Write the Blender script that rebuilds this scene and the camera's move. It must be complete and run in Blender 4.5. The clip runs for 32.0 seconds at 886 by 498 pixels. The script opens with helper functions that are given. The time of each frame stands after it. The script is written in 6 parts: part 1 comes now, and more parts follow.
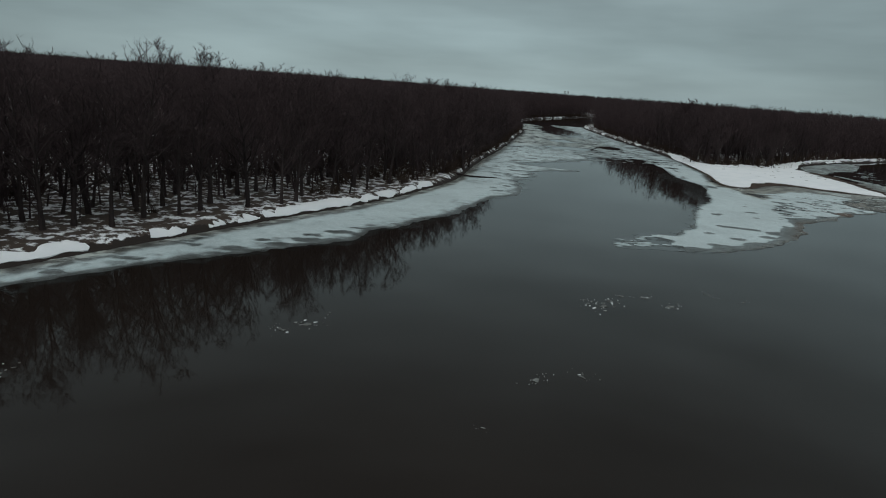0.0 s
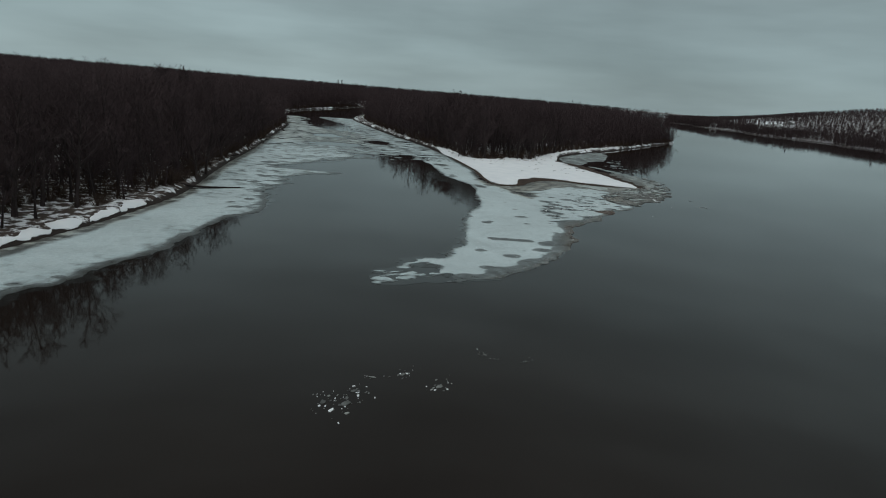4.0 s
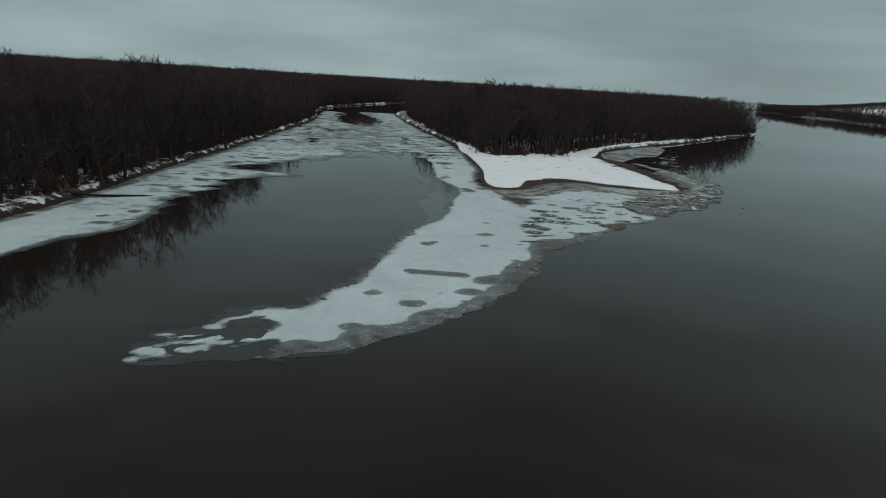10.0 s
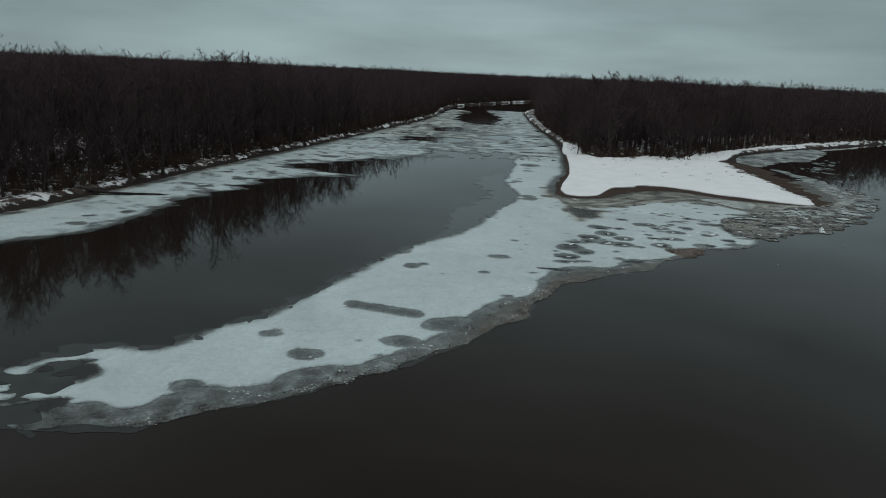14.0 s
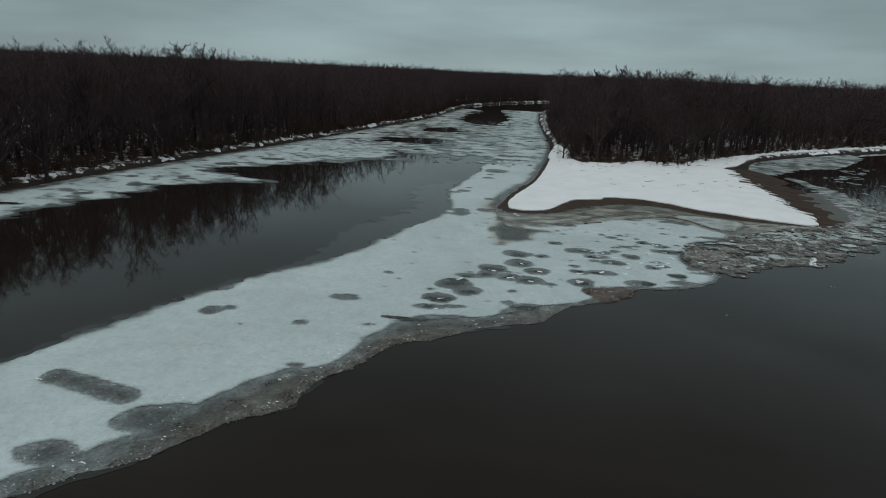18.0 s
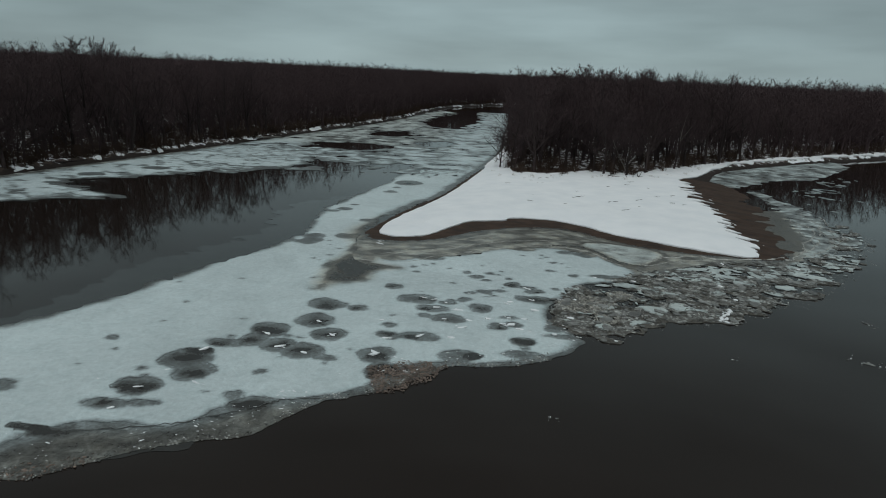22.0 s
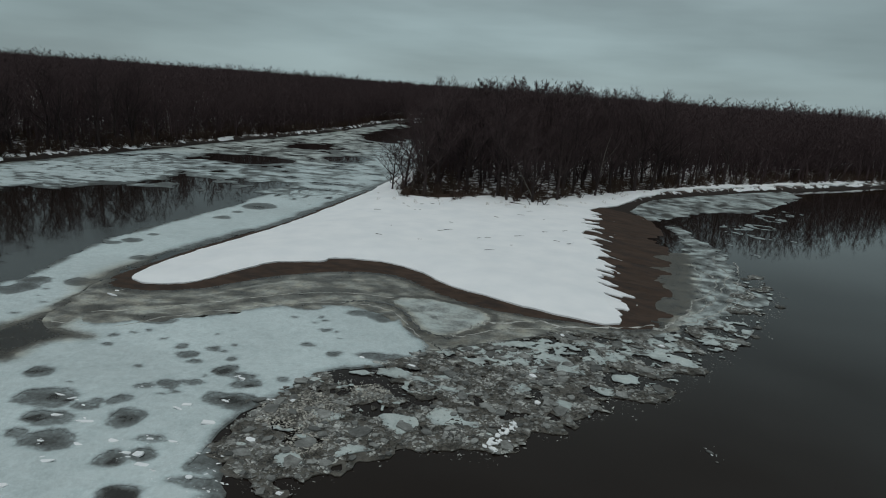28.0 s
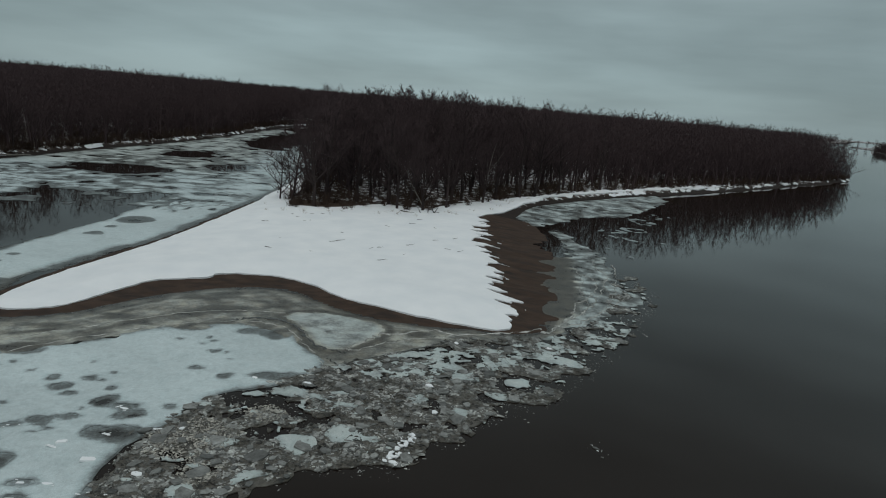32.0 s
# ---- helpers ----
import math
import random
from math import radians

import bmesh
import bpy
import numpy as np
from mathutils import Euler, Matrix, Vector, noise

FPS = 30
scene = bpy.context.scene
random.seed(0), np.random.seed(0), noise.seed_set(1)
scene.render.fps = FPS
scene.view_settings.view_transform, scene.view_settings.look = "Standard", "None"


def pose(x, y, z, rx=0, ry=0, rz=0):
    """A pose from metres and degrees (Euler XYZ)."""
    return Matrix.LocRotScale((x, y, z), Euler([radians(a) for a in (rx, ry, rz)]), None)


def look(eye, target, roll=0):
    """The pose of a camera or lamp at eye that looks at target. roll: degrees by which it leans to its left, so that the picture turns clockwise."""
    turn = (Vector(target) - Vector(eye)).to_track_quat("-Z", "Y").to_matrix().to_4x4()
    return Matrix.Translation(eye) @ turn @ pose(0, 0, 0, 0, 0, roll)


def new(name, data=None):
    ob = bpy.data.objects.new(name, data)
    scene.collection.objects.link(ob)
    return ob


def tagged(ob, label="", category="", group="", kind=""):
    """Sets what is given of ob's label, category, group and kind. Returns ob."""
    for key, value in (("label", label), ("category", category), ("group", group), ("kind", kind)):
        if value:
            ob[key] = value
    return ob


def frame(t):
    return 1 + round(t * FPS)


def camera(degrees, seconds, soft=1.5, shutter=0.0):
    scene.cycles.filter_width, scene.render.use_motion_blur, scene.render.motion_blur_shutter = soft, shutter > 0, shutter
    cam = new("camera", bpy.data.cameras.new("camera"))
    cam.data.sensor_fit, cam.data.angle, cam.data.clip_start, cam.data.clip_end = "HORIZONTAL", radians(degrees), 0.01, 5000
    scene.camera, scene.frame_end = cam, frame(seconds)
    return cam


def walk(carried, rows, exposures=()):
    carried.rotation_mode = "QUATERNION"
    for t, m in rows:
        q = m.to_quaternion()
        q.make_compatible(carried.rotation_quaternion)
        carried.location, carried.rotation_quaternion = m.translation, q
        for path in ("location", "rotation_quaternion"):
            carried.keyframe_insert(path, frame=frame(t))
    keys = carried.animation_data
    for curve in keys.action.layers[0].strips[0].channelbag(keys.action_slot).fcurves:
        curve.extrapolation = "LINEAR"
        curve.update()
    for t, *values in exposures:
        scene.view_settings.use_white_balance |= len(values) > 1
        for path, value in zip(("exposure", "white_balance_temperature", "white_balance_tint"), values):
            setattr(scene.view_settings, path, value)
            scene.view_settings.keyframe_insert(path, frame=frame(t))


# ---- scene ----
EXPOSURES = [(0.0, 0.0), (32.0, 0.0)]
cam = camera(69.64, 32.0, soft=1.0)
# seconds, x, y, z, heading, tilt, lean
PATH = [
    (0.0, -0.11, 2.60, 18.83, -0.34, -14.36, 4.24),
    (0.5, 0.73, 5.38, 19.17, -0.34, -14.56, 4.26),
    (1.0, 1.39, 7.96, 19.44, -3.20, -14.50, 4.46),
    (1.5, 2.19, 10.45, 19.67, -9.86, -14.21, 4.94),
    (2.0, 3.00, 12.83, 19.76, -12.09, -13.88, 5.42),
    (2.5, 3.97, 15.23, 19.86, -14.71, -13.89, 5.38),
    (3.0, 5.03, 17.65, 19.93, -17.73, -13.85, 5.18),
    (3.5, 6.40, 19.88, 19.94, -19.09, -13.82, 5.00),
    (4.0, 7.93, 22.08, 19.94, -19.95, -13.83, 4.85),
    (4.5, 9.60, 24.21, 19.94, -20.44, -13.86, 4.71),
    (5.0, 11.39, 26.25, 19.92, -20.69, -13.91, 4.58),
    (5.5, 13.30, 28.17, 19.90, -20.83, -13.96, 4.46),
    (6.0, 15.31, 29.94, 19.89, -20.98, -14.01, 4.36),
    (6.5, 17.49, 31.64, 19.78, -20.31, -14.10, 4.32),
    (7.0, 19.77, 33.28, 19.66, -19.94, -14.17, 4.28),
    (7.5, 22.17, 34.86, 19.54, -19.58, -14.21, 4.20),
    (8.0, 24.64, 36.39, 19.38, -18.99, -14.26, 4.08),
    (8.5, 27.14, 37.90, 19.21, -18.09, -14.30, 3.92),
    (9.0, 29.64, 39.42, 19.04, -16.46, -14.33, 3.71),
    (9.5, 32.20, 41.07, 18.95, -14.16, -14.54, 3.59),
    (10.0, 34.77, 42.75, 18.84, -12.46, -14.71, 3.46),
    (10.5, 37.28, 44.42, 18.65, -11.10, -14.78, 3.26),
    (11.0, 39.71, 46.07, 18.42, -8.33, -14.83, 3.03),
    (11.5, 42.16, 47.81, 18.33, -5.81, -15.02, 2.94),
    (12.0, 44.56, 49.54, 18.27, -4.26, -15.12, 2.90),
    (12.5, 46.96, 51.36, 18.17, -4.22, -15.21, 2.87),
    (13.0, 49.18, 53.17, 18.07, -2.95, -15.24, 2.83),
    (13.5, 51.33, 54.99, 17.97, 1.17, -15.35, 2.66),
    (14.0, 53.56, 56.90, 17.89, 1.88, -15.41, 2.54),
    (14.5, 55.76, 58.94, 17.80, 2.10, -15.46, 2.50),
    (15.0, 57.83, 60.92, 17.74, 2.77, -15.49, 2.48),
    (15.5, 59.83, 62.91, 17.68, 3.66, -15.50, 2.49),
    (16.0, 61.79, 65.00, 17.60, 4.51, -15.52, 2.52),
    (16.5, 63.74, 67.25, 17.49, 5.07, -15.53, 2.54),
    (17.0, 65.74, 69.74, 17.31, 5.10, -15.55, 2.56),
    (17.5, 67.59, 72.12, 17.20, 5.48, -15.54, 2.54),
    (18.0, 69.48, 74.34, 17.17, 5.93, -15.53, 2.50),
    (18.5, 71.41, 76.42, 17.23, 6.23, -15.55, 2.46),
    (19.0, 73.39, 78.48, 17.29, 6.48, -15.58, 2.47),
    (19.5, 75.22, 80.65, 17.27, 6.43, -15.55, 2.56),
    (20.0, 77.02, 82.95, 17.24, 6.39, -15.51, 2.64),
    (20.5, 78.87, 85.23, 17.20, 6.44, -15.49, 2.69),
    (21.0, 80.61, 87.54, 17.16, 6.51, -15.47, 2.66),
    (21.5, 82.44, 89.93, 17.09, 6.72, -15.43, 2.61),
    (22.0, 84.23, 92.31, 17.04, 6.75, -15.39, 2.56),
    (22.5, 86.00, 94.70, 16.98, 6.75, -15.30, 2.58),
    (23.0, 87.80, 97.04, 16.93, 6.78, -15.25, 2.52),
    (23.5, 89.58, 99.31, 16.90, 6.70, -15.20, 2.58),
    (24.0, 91.41, 101.49, 16.92, 6.69, -15.15, 2.59),
    (24.5, 93.30, 103.65, 16.92, 6.60, -15.03, 2.60),
    (25.0, 95.24, 105.72, 16.85, 6.45, -14.89, 2.71),
    (25.5, 97.10, 107.52, 16.77, 6.32, -14.70, 3.01),
    (26.0, 98.43, 108.86, 16.77, 6.22, -14.53, 3.35),
    (26.5, 99.32, 109.81, 16.83, 6.14, -14.39, 3.68),
    (27.0, 99.82, 110.43, 16.92, 6.08, -14.29, 3.96),
    (27.5, 100.02, 110.79, 17.01, 6.04, -14.22, 4.14),
    (28.0, 99.99, 110.96, 17.08, 6.03, -14.18, 4.19),
    (28.5, 99.92, 111.05, 17.20, 6.00, -14.11, 4.26),
    (29.0, 99.82, 111.08, 17.30, 6.47, -14.04, 4.28),
    (29.5, 99.79, 111.10, 17.38, 6.97, -13.97, 4.28),
    (30.0, 99.77, 111.05, 17.45, 7.09, -13.87, 4.32),
    (30.5, 99.83, 110.98, 17.57, 3.19, -13.65, 4.49),
    (31.0, 99.81, 110.84, 17.67, -0.36, -13.41, 4.68),
    (31.5, 99.74, 110.74, 17.69, -2.64, -13.19, 4.84),
    (32.0, 99.77, 110.70, 17.65, -3.99, -12.93, 5.01),
]
walk(cam, [(t, pose(x, y, z, 90 + tilt, 0, head) @ pose(0, 0, 0, 0, 0, lean)) for t, x, y, z, head, tilt, lean in PATH], EXPOSURES)

# ---- sky and light ----
world = bpy.data.worlds.new("overcast_sky")
scene.world = world
world.use_nodes = True
SUN_UP, SUN_AZ = radians(62), radians(200)


def build_sky():
    nt = world.node_tree
    nt.nodes.clear()
    out = nt.nodes.new("ShaderNodeOutputWorld")
    clear = nt.nodes.new("ShaderNodeTexSky")
    clear.sky_type, clear.sun_disc = "NISHITA", False
    clear.sun_elevation, clear.sun_rotation = SUN_UP, SUN_AZ
    bg_clear = nt.nodes.new("ShaderNodeBackground")
    bg_clear.inputs["Strength"].default_value = 0.05
    nt.links.new(clear.outputs["Color"], bg_clear.inputs["Color"])
    # cloud deck: brighter overhead than at the horizon, with long soft streaks
    coord = nt.nodes.new("ShaderNodeTexCoord")
    sep = nt.nodes.new("ShaderNodeSeparateXYZ")
    nt.links.new(coord.outputs["Generated"], sep.inputs[0])
    ramp = nt.nodes.new("ShaderNodeValToRGB")
    nt.links.new(sep.outputs["Z"], ramp.inputs["Fac"])
    stops = [(0.0, (0.292, 0.378, 0.392)), (0.06, (0.288, 0.378, 0.395)), (0.16, (0.272, 0.353, 0.367)), (0.30, (0.240, 0.304, 0.312)), (0.62, (0.20, 0.214, 0.208)), (1.0, (0.84, 0.93, 0.945))]
    while len(ramp.color_ramp.elements) < len(stops):
        ramp.color_ramp.elements.new(0.5)
    for e, (p, c) in zip(ramp.color_ramp.elements, stops):
        e.position, e.color = p, (*c, 1)
    mapping = nt.nodes.new("ShaderNodeMapping")
    mapping.inputs["Scale"].default_value = (2.2, 2.2, 13.0)
    mapping.inputs["Rotation"].default_value = (0, radians(3), 0)
    nt.links.new(coord.outputs["Generated"], mapping.inputs["Vector"])
    streak = nt.nodes.new("ShaderNodeTexNoise")
    streak.inputs["Scale"].default_value, streak.inputs["Detail"].default_value = 1.3, 4.0
    nt.links.new(mapping.outputs[0], streak.inputs["Vector"])
    tone = nt.nodes.new("ShaderNodeMapRange")
    tone.inputs["From Min"].default_value, tone.inputs["From Max"].default_value = 0.3, 0.72
    tone.inputs["To Min"].default_value, tone.inputs["To Max"].default_value = 0.84, 1.22
    nt.links.new(streak.outputs["Fac"], tone.inputs["Value"])
    # brightness factor by direction, standing in for lens falloff: full along +y, dimmer elsewhere
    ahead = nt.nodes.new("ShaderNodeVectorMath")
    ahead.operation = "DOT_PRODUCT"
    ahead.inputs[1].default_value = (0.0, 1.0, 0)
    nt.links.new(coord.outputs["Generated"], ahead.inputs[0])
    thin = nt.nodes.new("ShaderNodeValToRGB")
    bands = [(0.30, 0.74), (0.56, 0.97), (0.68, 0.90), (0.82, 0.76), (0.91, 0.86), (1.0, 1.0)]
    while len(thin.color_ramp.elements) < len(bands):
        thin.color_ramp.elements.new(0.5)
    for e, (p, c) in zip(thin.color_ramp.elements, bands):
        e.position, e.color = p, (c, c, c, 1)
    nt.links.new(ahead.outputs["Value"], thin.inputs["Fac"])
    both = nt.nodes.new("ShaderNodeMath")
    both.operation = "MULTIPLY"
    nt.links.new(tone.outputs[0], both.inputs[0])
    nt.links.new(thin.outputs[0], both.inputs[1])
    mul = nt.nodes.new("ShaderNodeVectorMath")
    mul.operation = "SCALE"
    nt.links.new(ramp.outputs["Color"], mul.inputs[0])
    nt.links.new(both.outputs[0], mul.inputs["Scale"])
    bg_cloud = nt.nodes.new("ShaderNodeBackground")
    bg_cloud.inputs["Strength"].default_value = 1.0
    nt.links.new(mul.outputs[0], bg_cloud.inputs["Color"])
    mix = nt.nodes.new("ShaderNodeMixShader")
    mix.inputs["Fac"].default_value = 0.93
    nt.links.new(bg_clear.outputs[0], mix.inputs[1])
    nt.links.new(bg_cloud.outputs[0], mix.inputs[2])
    nt.links.new(mix.outputs[0], out.inputs["Surface"])


build_sky()
sun_data = bpy.data.lights.new("sun", "SUN")
sun_data.energy, sun_data.angle, sun_data.color = 0.92, radians(50), (0.97, 1.0, 1.0)
sun = new("sun", sun_data)
sun.matrix_world = look((0, 0, 50), Vector((0, 0, 50)) - Vector((math.sin(SUN_AZ) * math.cos(SUN_UP), math.cos(SUN_AZ) * math.cos(SUN_UP), math.sin(SUN_UP))))


# ---- materials ----
def material(name, rough, lo, hi, scale=1.0, detail=6.0, grain=0.5, island=0.0, bump=0.0, bump_scale=8.0, stretch=(1, 1, 1), spec=0.5, third=None, third_scale=0.2, third_at=(0.5, 0.6), per_object=0.0, coat=0.0):
    """A node material: noise between two colours, an optional third colour in larger patches, and fine relief."""
    m = bpy.data.materials.new(name)
    m.use_nodes = True
    nt = m.node_tree
    b = nt.nodes["Principled BSDF"]
    b.inputs["Roughness"].default_value = rough
    b.inputs["Specular IOR Level"].default_value = spec
    geo = nt.nodes.new("ShaderNodeNewGeometry")
    mp = nt.nodes.new("ShaderNodeMapping")
    mp.inputs["Scale"].default_value = stretch
    nt.links.new(geo.outputs["Position"], mp.inputs["Vector"])
    n1 = nt.nodes.new("ShaderNodeTexNoise")
    n1.inputs["Scale"].default_value, n1.inputs["Detail"].default_value, n1.inputs["Roughness"].default_value = scale, detail, grain
    nt.links.new(mp.outputs[0], n1.inputs["Vector"])
    r1 = nt.nodes.new("ShaderNodeValToRGB")
    r1.color_ramp.elements[0].position, r1.color_ramp.elements[1].position = 0.32, 0.68
    r1.color_ramp.elements[0].color, r1.color_ramp.elements[1].color = (*lo, 1), (*hi, 1)
    nt.links.new(n1.outputs["Fac"], r1.inputs["Fac"])
    colour = r1.outputs["Color"]
    if third:
        n2 = nt.nodes.new("ShaderNodeTexNoise")
        n2.inputs["Scale"].default_value, n2.inputs["Detail"].default_value, n2.inputs["Roughness"].default_value = third_scale, 8.0, 0.62
        nt.links.new(mp.outputs[0], n2.inputs["Vector"])
        r2 = nt.nodes.new("ShaderNodeMapRange")
        r2.inputs["From Min"].default_value, r2.inputs["From Max"].default_value = third_at
        nt.links.new(n2.outputs["Fac"], r2.inputs["Value"])
        mx = nt.nodes.new("ShaderNodeMix")
        mx.data_type = "RGBA"
        nt.links.new(r2.outputs[0], mx.inputs["Factor"])
        nt.links.new(colour, mx.inputs["A"])
        mx.inputs["B"].default_value = (*third, 1)
        colour = mx.outputs["Result"]
    if per_object:
        info = nt.nodes.new("ShaderNodeObjectInfo")
        rr = nt.nodes.new("ShaderNodeMapRange")
        rr.inputs["To Min"].default_value, rr.inputs["To Max"].default_value = 1 - per_object, 1 + per_object
        nt.links.new(info.outputs["Random"], rr.inputs["Value"])
        sc = nt.nodes.new("ShaderNodeVectorMath")
        sc.operation = "SCALE"
        nt.links.new(colour, sc.inputs[0])
        nt.links.new(rr.outputs[0], sc.inputs["Scale"])
        colour = sc.outputs[0]
    if island:
        own = nt.nodes.new("ShaderNodeMapRange")
        own.inputs["To Min"].default_value, own.inputs["To Max"].default_value = 1 - island, 1 + island
        nt.links.new(geo.outputs["Random Per Island"], own.inputs["Value"])
        sc = nt.nodes.new("ShaderNodeVectorMath")
        sc.operation = "SCALE"
        nt.links.new(colour, sc.inputs[0])
        nt.links.new(own.outputs[0], sc.inputs["Scale"])
        colour = sc.outputs[0]
    nt.links.new(colour, b.inputs["Base Color"])
    if bump:
        n3 = nt.nodes.new("ShaderNodeTexNoise")
        n3.inputs["Scale"].default_value, n3.inputs["Detail"].default_value = bump_scale, 4.0
        nt.links.new(mp.outputs[0], n3.inputs["Vector"])
        bp = nt.nodes.new("ShaderNodeBump")
        bp.inputs["Strength"].default_value, bp.inputs["Distance"].default_value = 1.0, bump
        nt.links.new(n3.outputs["Fac"], bp.inputs["Height"])
        nt.links.new(bp.outputs[0], b.inputs["Normal"])
    return m


M_WATER = material("river_water", 0.03, (0.0118, 0.0084, 0.0069), (0.0156, 0.0114, 0.0093), 0.05, bump=0.0025, bump_scale=1.2)
M_WATER.node_tree.nodes["Principled BSDF"].inputs["IOR"].default_value = 1.33
M_SNOW = material("fresh_snow", 0.75, (0.75, 0.78, 0.80), (0.83, 0.85, 0.86), 0.35, bump=0.008, bump_scale=3.0, spec=0.2)
M_FILM = material("thin_clear_ice", 0.22, (0.045, 0.046, 0.043), (0.095, 0.098, 0.094), 0.8, bump=0.004, bump_scale=4)
M_CLEAR = material("clear_dark_ice", 0.10, (0.012, 0.011, 0.010), (0.032, 0.033, 0.031), 0.9, detail=12, grain=0.75, bump=0.003, bump_scale=4)
M_CHUNK = material("broken_ice", 0.45, (0.055, 0.055, 0.050), (0.24, 0.25, 0.24), 2.0, detail=10, grain=0.72, bump=0.03, bump_scale=9, per_object=0.55)
M_BRASH = material("brash_ice", 0.4, (0.028, 0.025, 0.020), (0.140, 0.130, 0.110), 3.0, detail=14, grain=0.8, bump=0.05, bump_scale=12, third=(0.11, 0.105, 0.09), third_scale=0.5, third_at=(0.54, 0.68))
M_CRUMB = material("ice_crumbs", 0.45, (0.070, 0.070, 0.063), (0.42, 0.435, 0.415), 1.1, detail=8, grain=0.75, bump=0.02, bump_scale=12, island=0.8, third=(0.036, 0.033, 0.026), third_scale=0.75, third_at=(0.46, 0.58))
M_MUD = material("wet_mud", 0.8, (0.036, 0.024, 0.018), (0.072, 0.048, 0.036), 0.8, spec=0.15, detail=10, grain=0.65, stretch=(0.6, 1.5, 1), bump=0.02, bump_scale=5, third=(0.035, 0.026, 0.022), third_scale=0.5, third_at=(0.5, 0.62))
M_BARK = material("dark_bark", 0.9, (0.028, 0.021, 0.020), (0.052, 0.039, 0.038), 2.5, stretch=(1, 1, 0.3), bump=0.02, bump_scale=10, per_object=0.3, spec=0.2)
M_TWIG = material("bare_twigs", 0.9, (0.053, 0.038, 0.039), (0.080, 0.057, 0.059), 0.25, per_object=0.2, spec=0.1)
M_DEAD = material("weathered_dead_wood", 0.8, (0.11, 0.10, 0.09), (0.20, 0.185, 0.165), 2.0, stretch=(1, 1, 0.3), bump=0.01)
M_BRUSH = material("dry_brush", 0.9, (0.038, 0.026, 0.021), (0.080, 0.055, 0.042), 0.6, spec=0.1)
M_STRAW = material("dry_reed", 0.9, (0.16, 0.12, 0.08), (0.26, 0.20, 0.14), 1.0, spec=0.1)


def ground_material():
    """Snow with leaf litter showing through under the trees, bare mud at the waterline."""
    m = material("snowy_forest_floor", 0.85, (0.62, 0.64, 0.66), (0.80, 0.82, 0.84), 0.6, bump=0.05, bump_scale=1.5, spec=0.2, third=(0.058, 0.044, 0.036), third_scale=0.75, third_at=(0.42, 0.50))
    nt = m.node_tree
    b = nt.nodes["Principled BSDF"]
    base = b.inputs["Base Color"].links[0].from_socket
    geo = nt.nodes.new("ShaderNodeNewGeometry")
    sep = nt.nodes.new("ShaderNodeSeparateXYZ")
    nt.links.new(geo.outputs["Position"], sep.inputs[0])
    wob = nt.nodes.new("ShaderNodeTexNoise")
    wob.inputs["Scale"].default_value = 0.8
    add = nt.nodes.new("ShaderNodeMath")
    add.operation = "MULTIPLY_ADD"
    nt.links.new(geo.outputs["Position"], wob.inputs["Vector"])
    nt.links.new(wob.outputs["Fac"], add.inputs[0])
    add.inputs[1].default_value = -1.3
    nt.links.new(sep.outputs["Z"], add.inputs[2])
    r = nt.nodes.new("ShaderNodeMapRange")
    r.inputs["From Min"].default_value, r.inputs["From Max"].default_value = -0.06, 0.04
    nt.links.new(add.outputs[0], r.inputs["Value"])
    mx = nt.nodes.new("ShaderNodeMix")
    mx.data_type = "RGBA"
    nt.links.new(r.outputs[0], mx.inputs["Factor"])
    mx.inputs["A"].default_value = (0.027, 0.021, 0.018, 1)
    nt.links.new(base, mx.inputs["B"])
    nt.links.new(mx.outputs["Result"], b.inputs["Base Color"])
    return m


M_GROUND = ground_material()


# ---- plan: noise, outlines and signed distances ----
def vnoise(x, y, seed=0):
    x, y = np.asarray(x, float), np.asarray(y, float)
    xi, yi = np.floor(x).astype(np.int64), np.floor(y).astype(np.int64)
    fx, fy = x - xi, y - yi
    fx, fy = fx * fx * (3 - 2 * fx), fy * fy * (3 - 2 * fy)

    def h(a, b):
        n = (a * 374761393 + b * 668265263 + seed * 974634541) & 0x7FFFFFFF
        n = ((n ^ (n >> 13)) * 1274126177) & 0x7FFFFFFF
        return ((n ^ (n >> 16)) & 0xFFFF) / 65535.0

    return (h(xi, yi) * (1 - fx) + h(xi + 1, yi) * fx) * (1 - fy) + (h(xi, yi + 1) * (1 - fx) + h(xi + 1, yi + 1) * fx) * fy


def fbm(x, y, seed=0, octaves=4):
    """Noise about -1 to 1."""
    total, amp, norm = 0.0, 1.0, 0.0
    for k in range(octaves):
        total = total + amp * (vnoise(x * 2 ** k, y * 2 ** k, seed + k) * 2 - 1)
        norm += amp
        amp *= 0.55
    return total / norm * 1.6


def spline(points, closed=True, per=3):
    p = np.array(points, float)
    n = len(p)
    out = []
    for i in range(n if closed else n - 1):
        a, b, c, d = (p[(i + k) % n] if closed else p[min(max(i + k, 0), n - 1)] for k in (-1, 0, 1, 2))
        for k in range(per):
            t = k / per
            out.append(0.5 * (2 * b + (c - a) * t + (2 * a - 5 * b + 4 * c - d) * t * t + (3 * b - a - 3 * c + d) * t ** 3))
    if not closed:
        out.append(p[-1])
    return np.array(out)


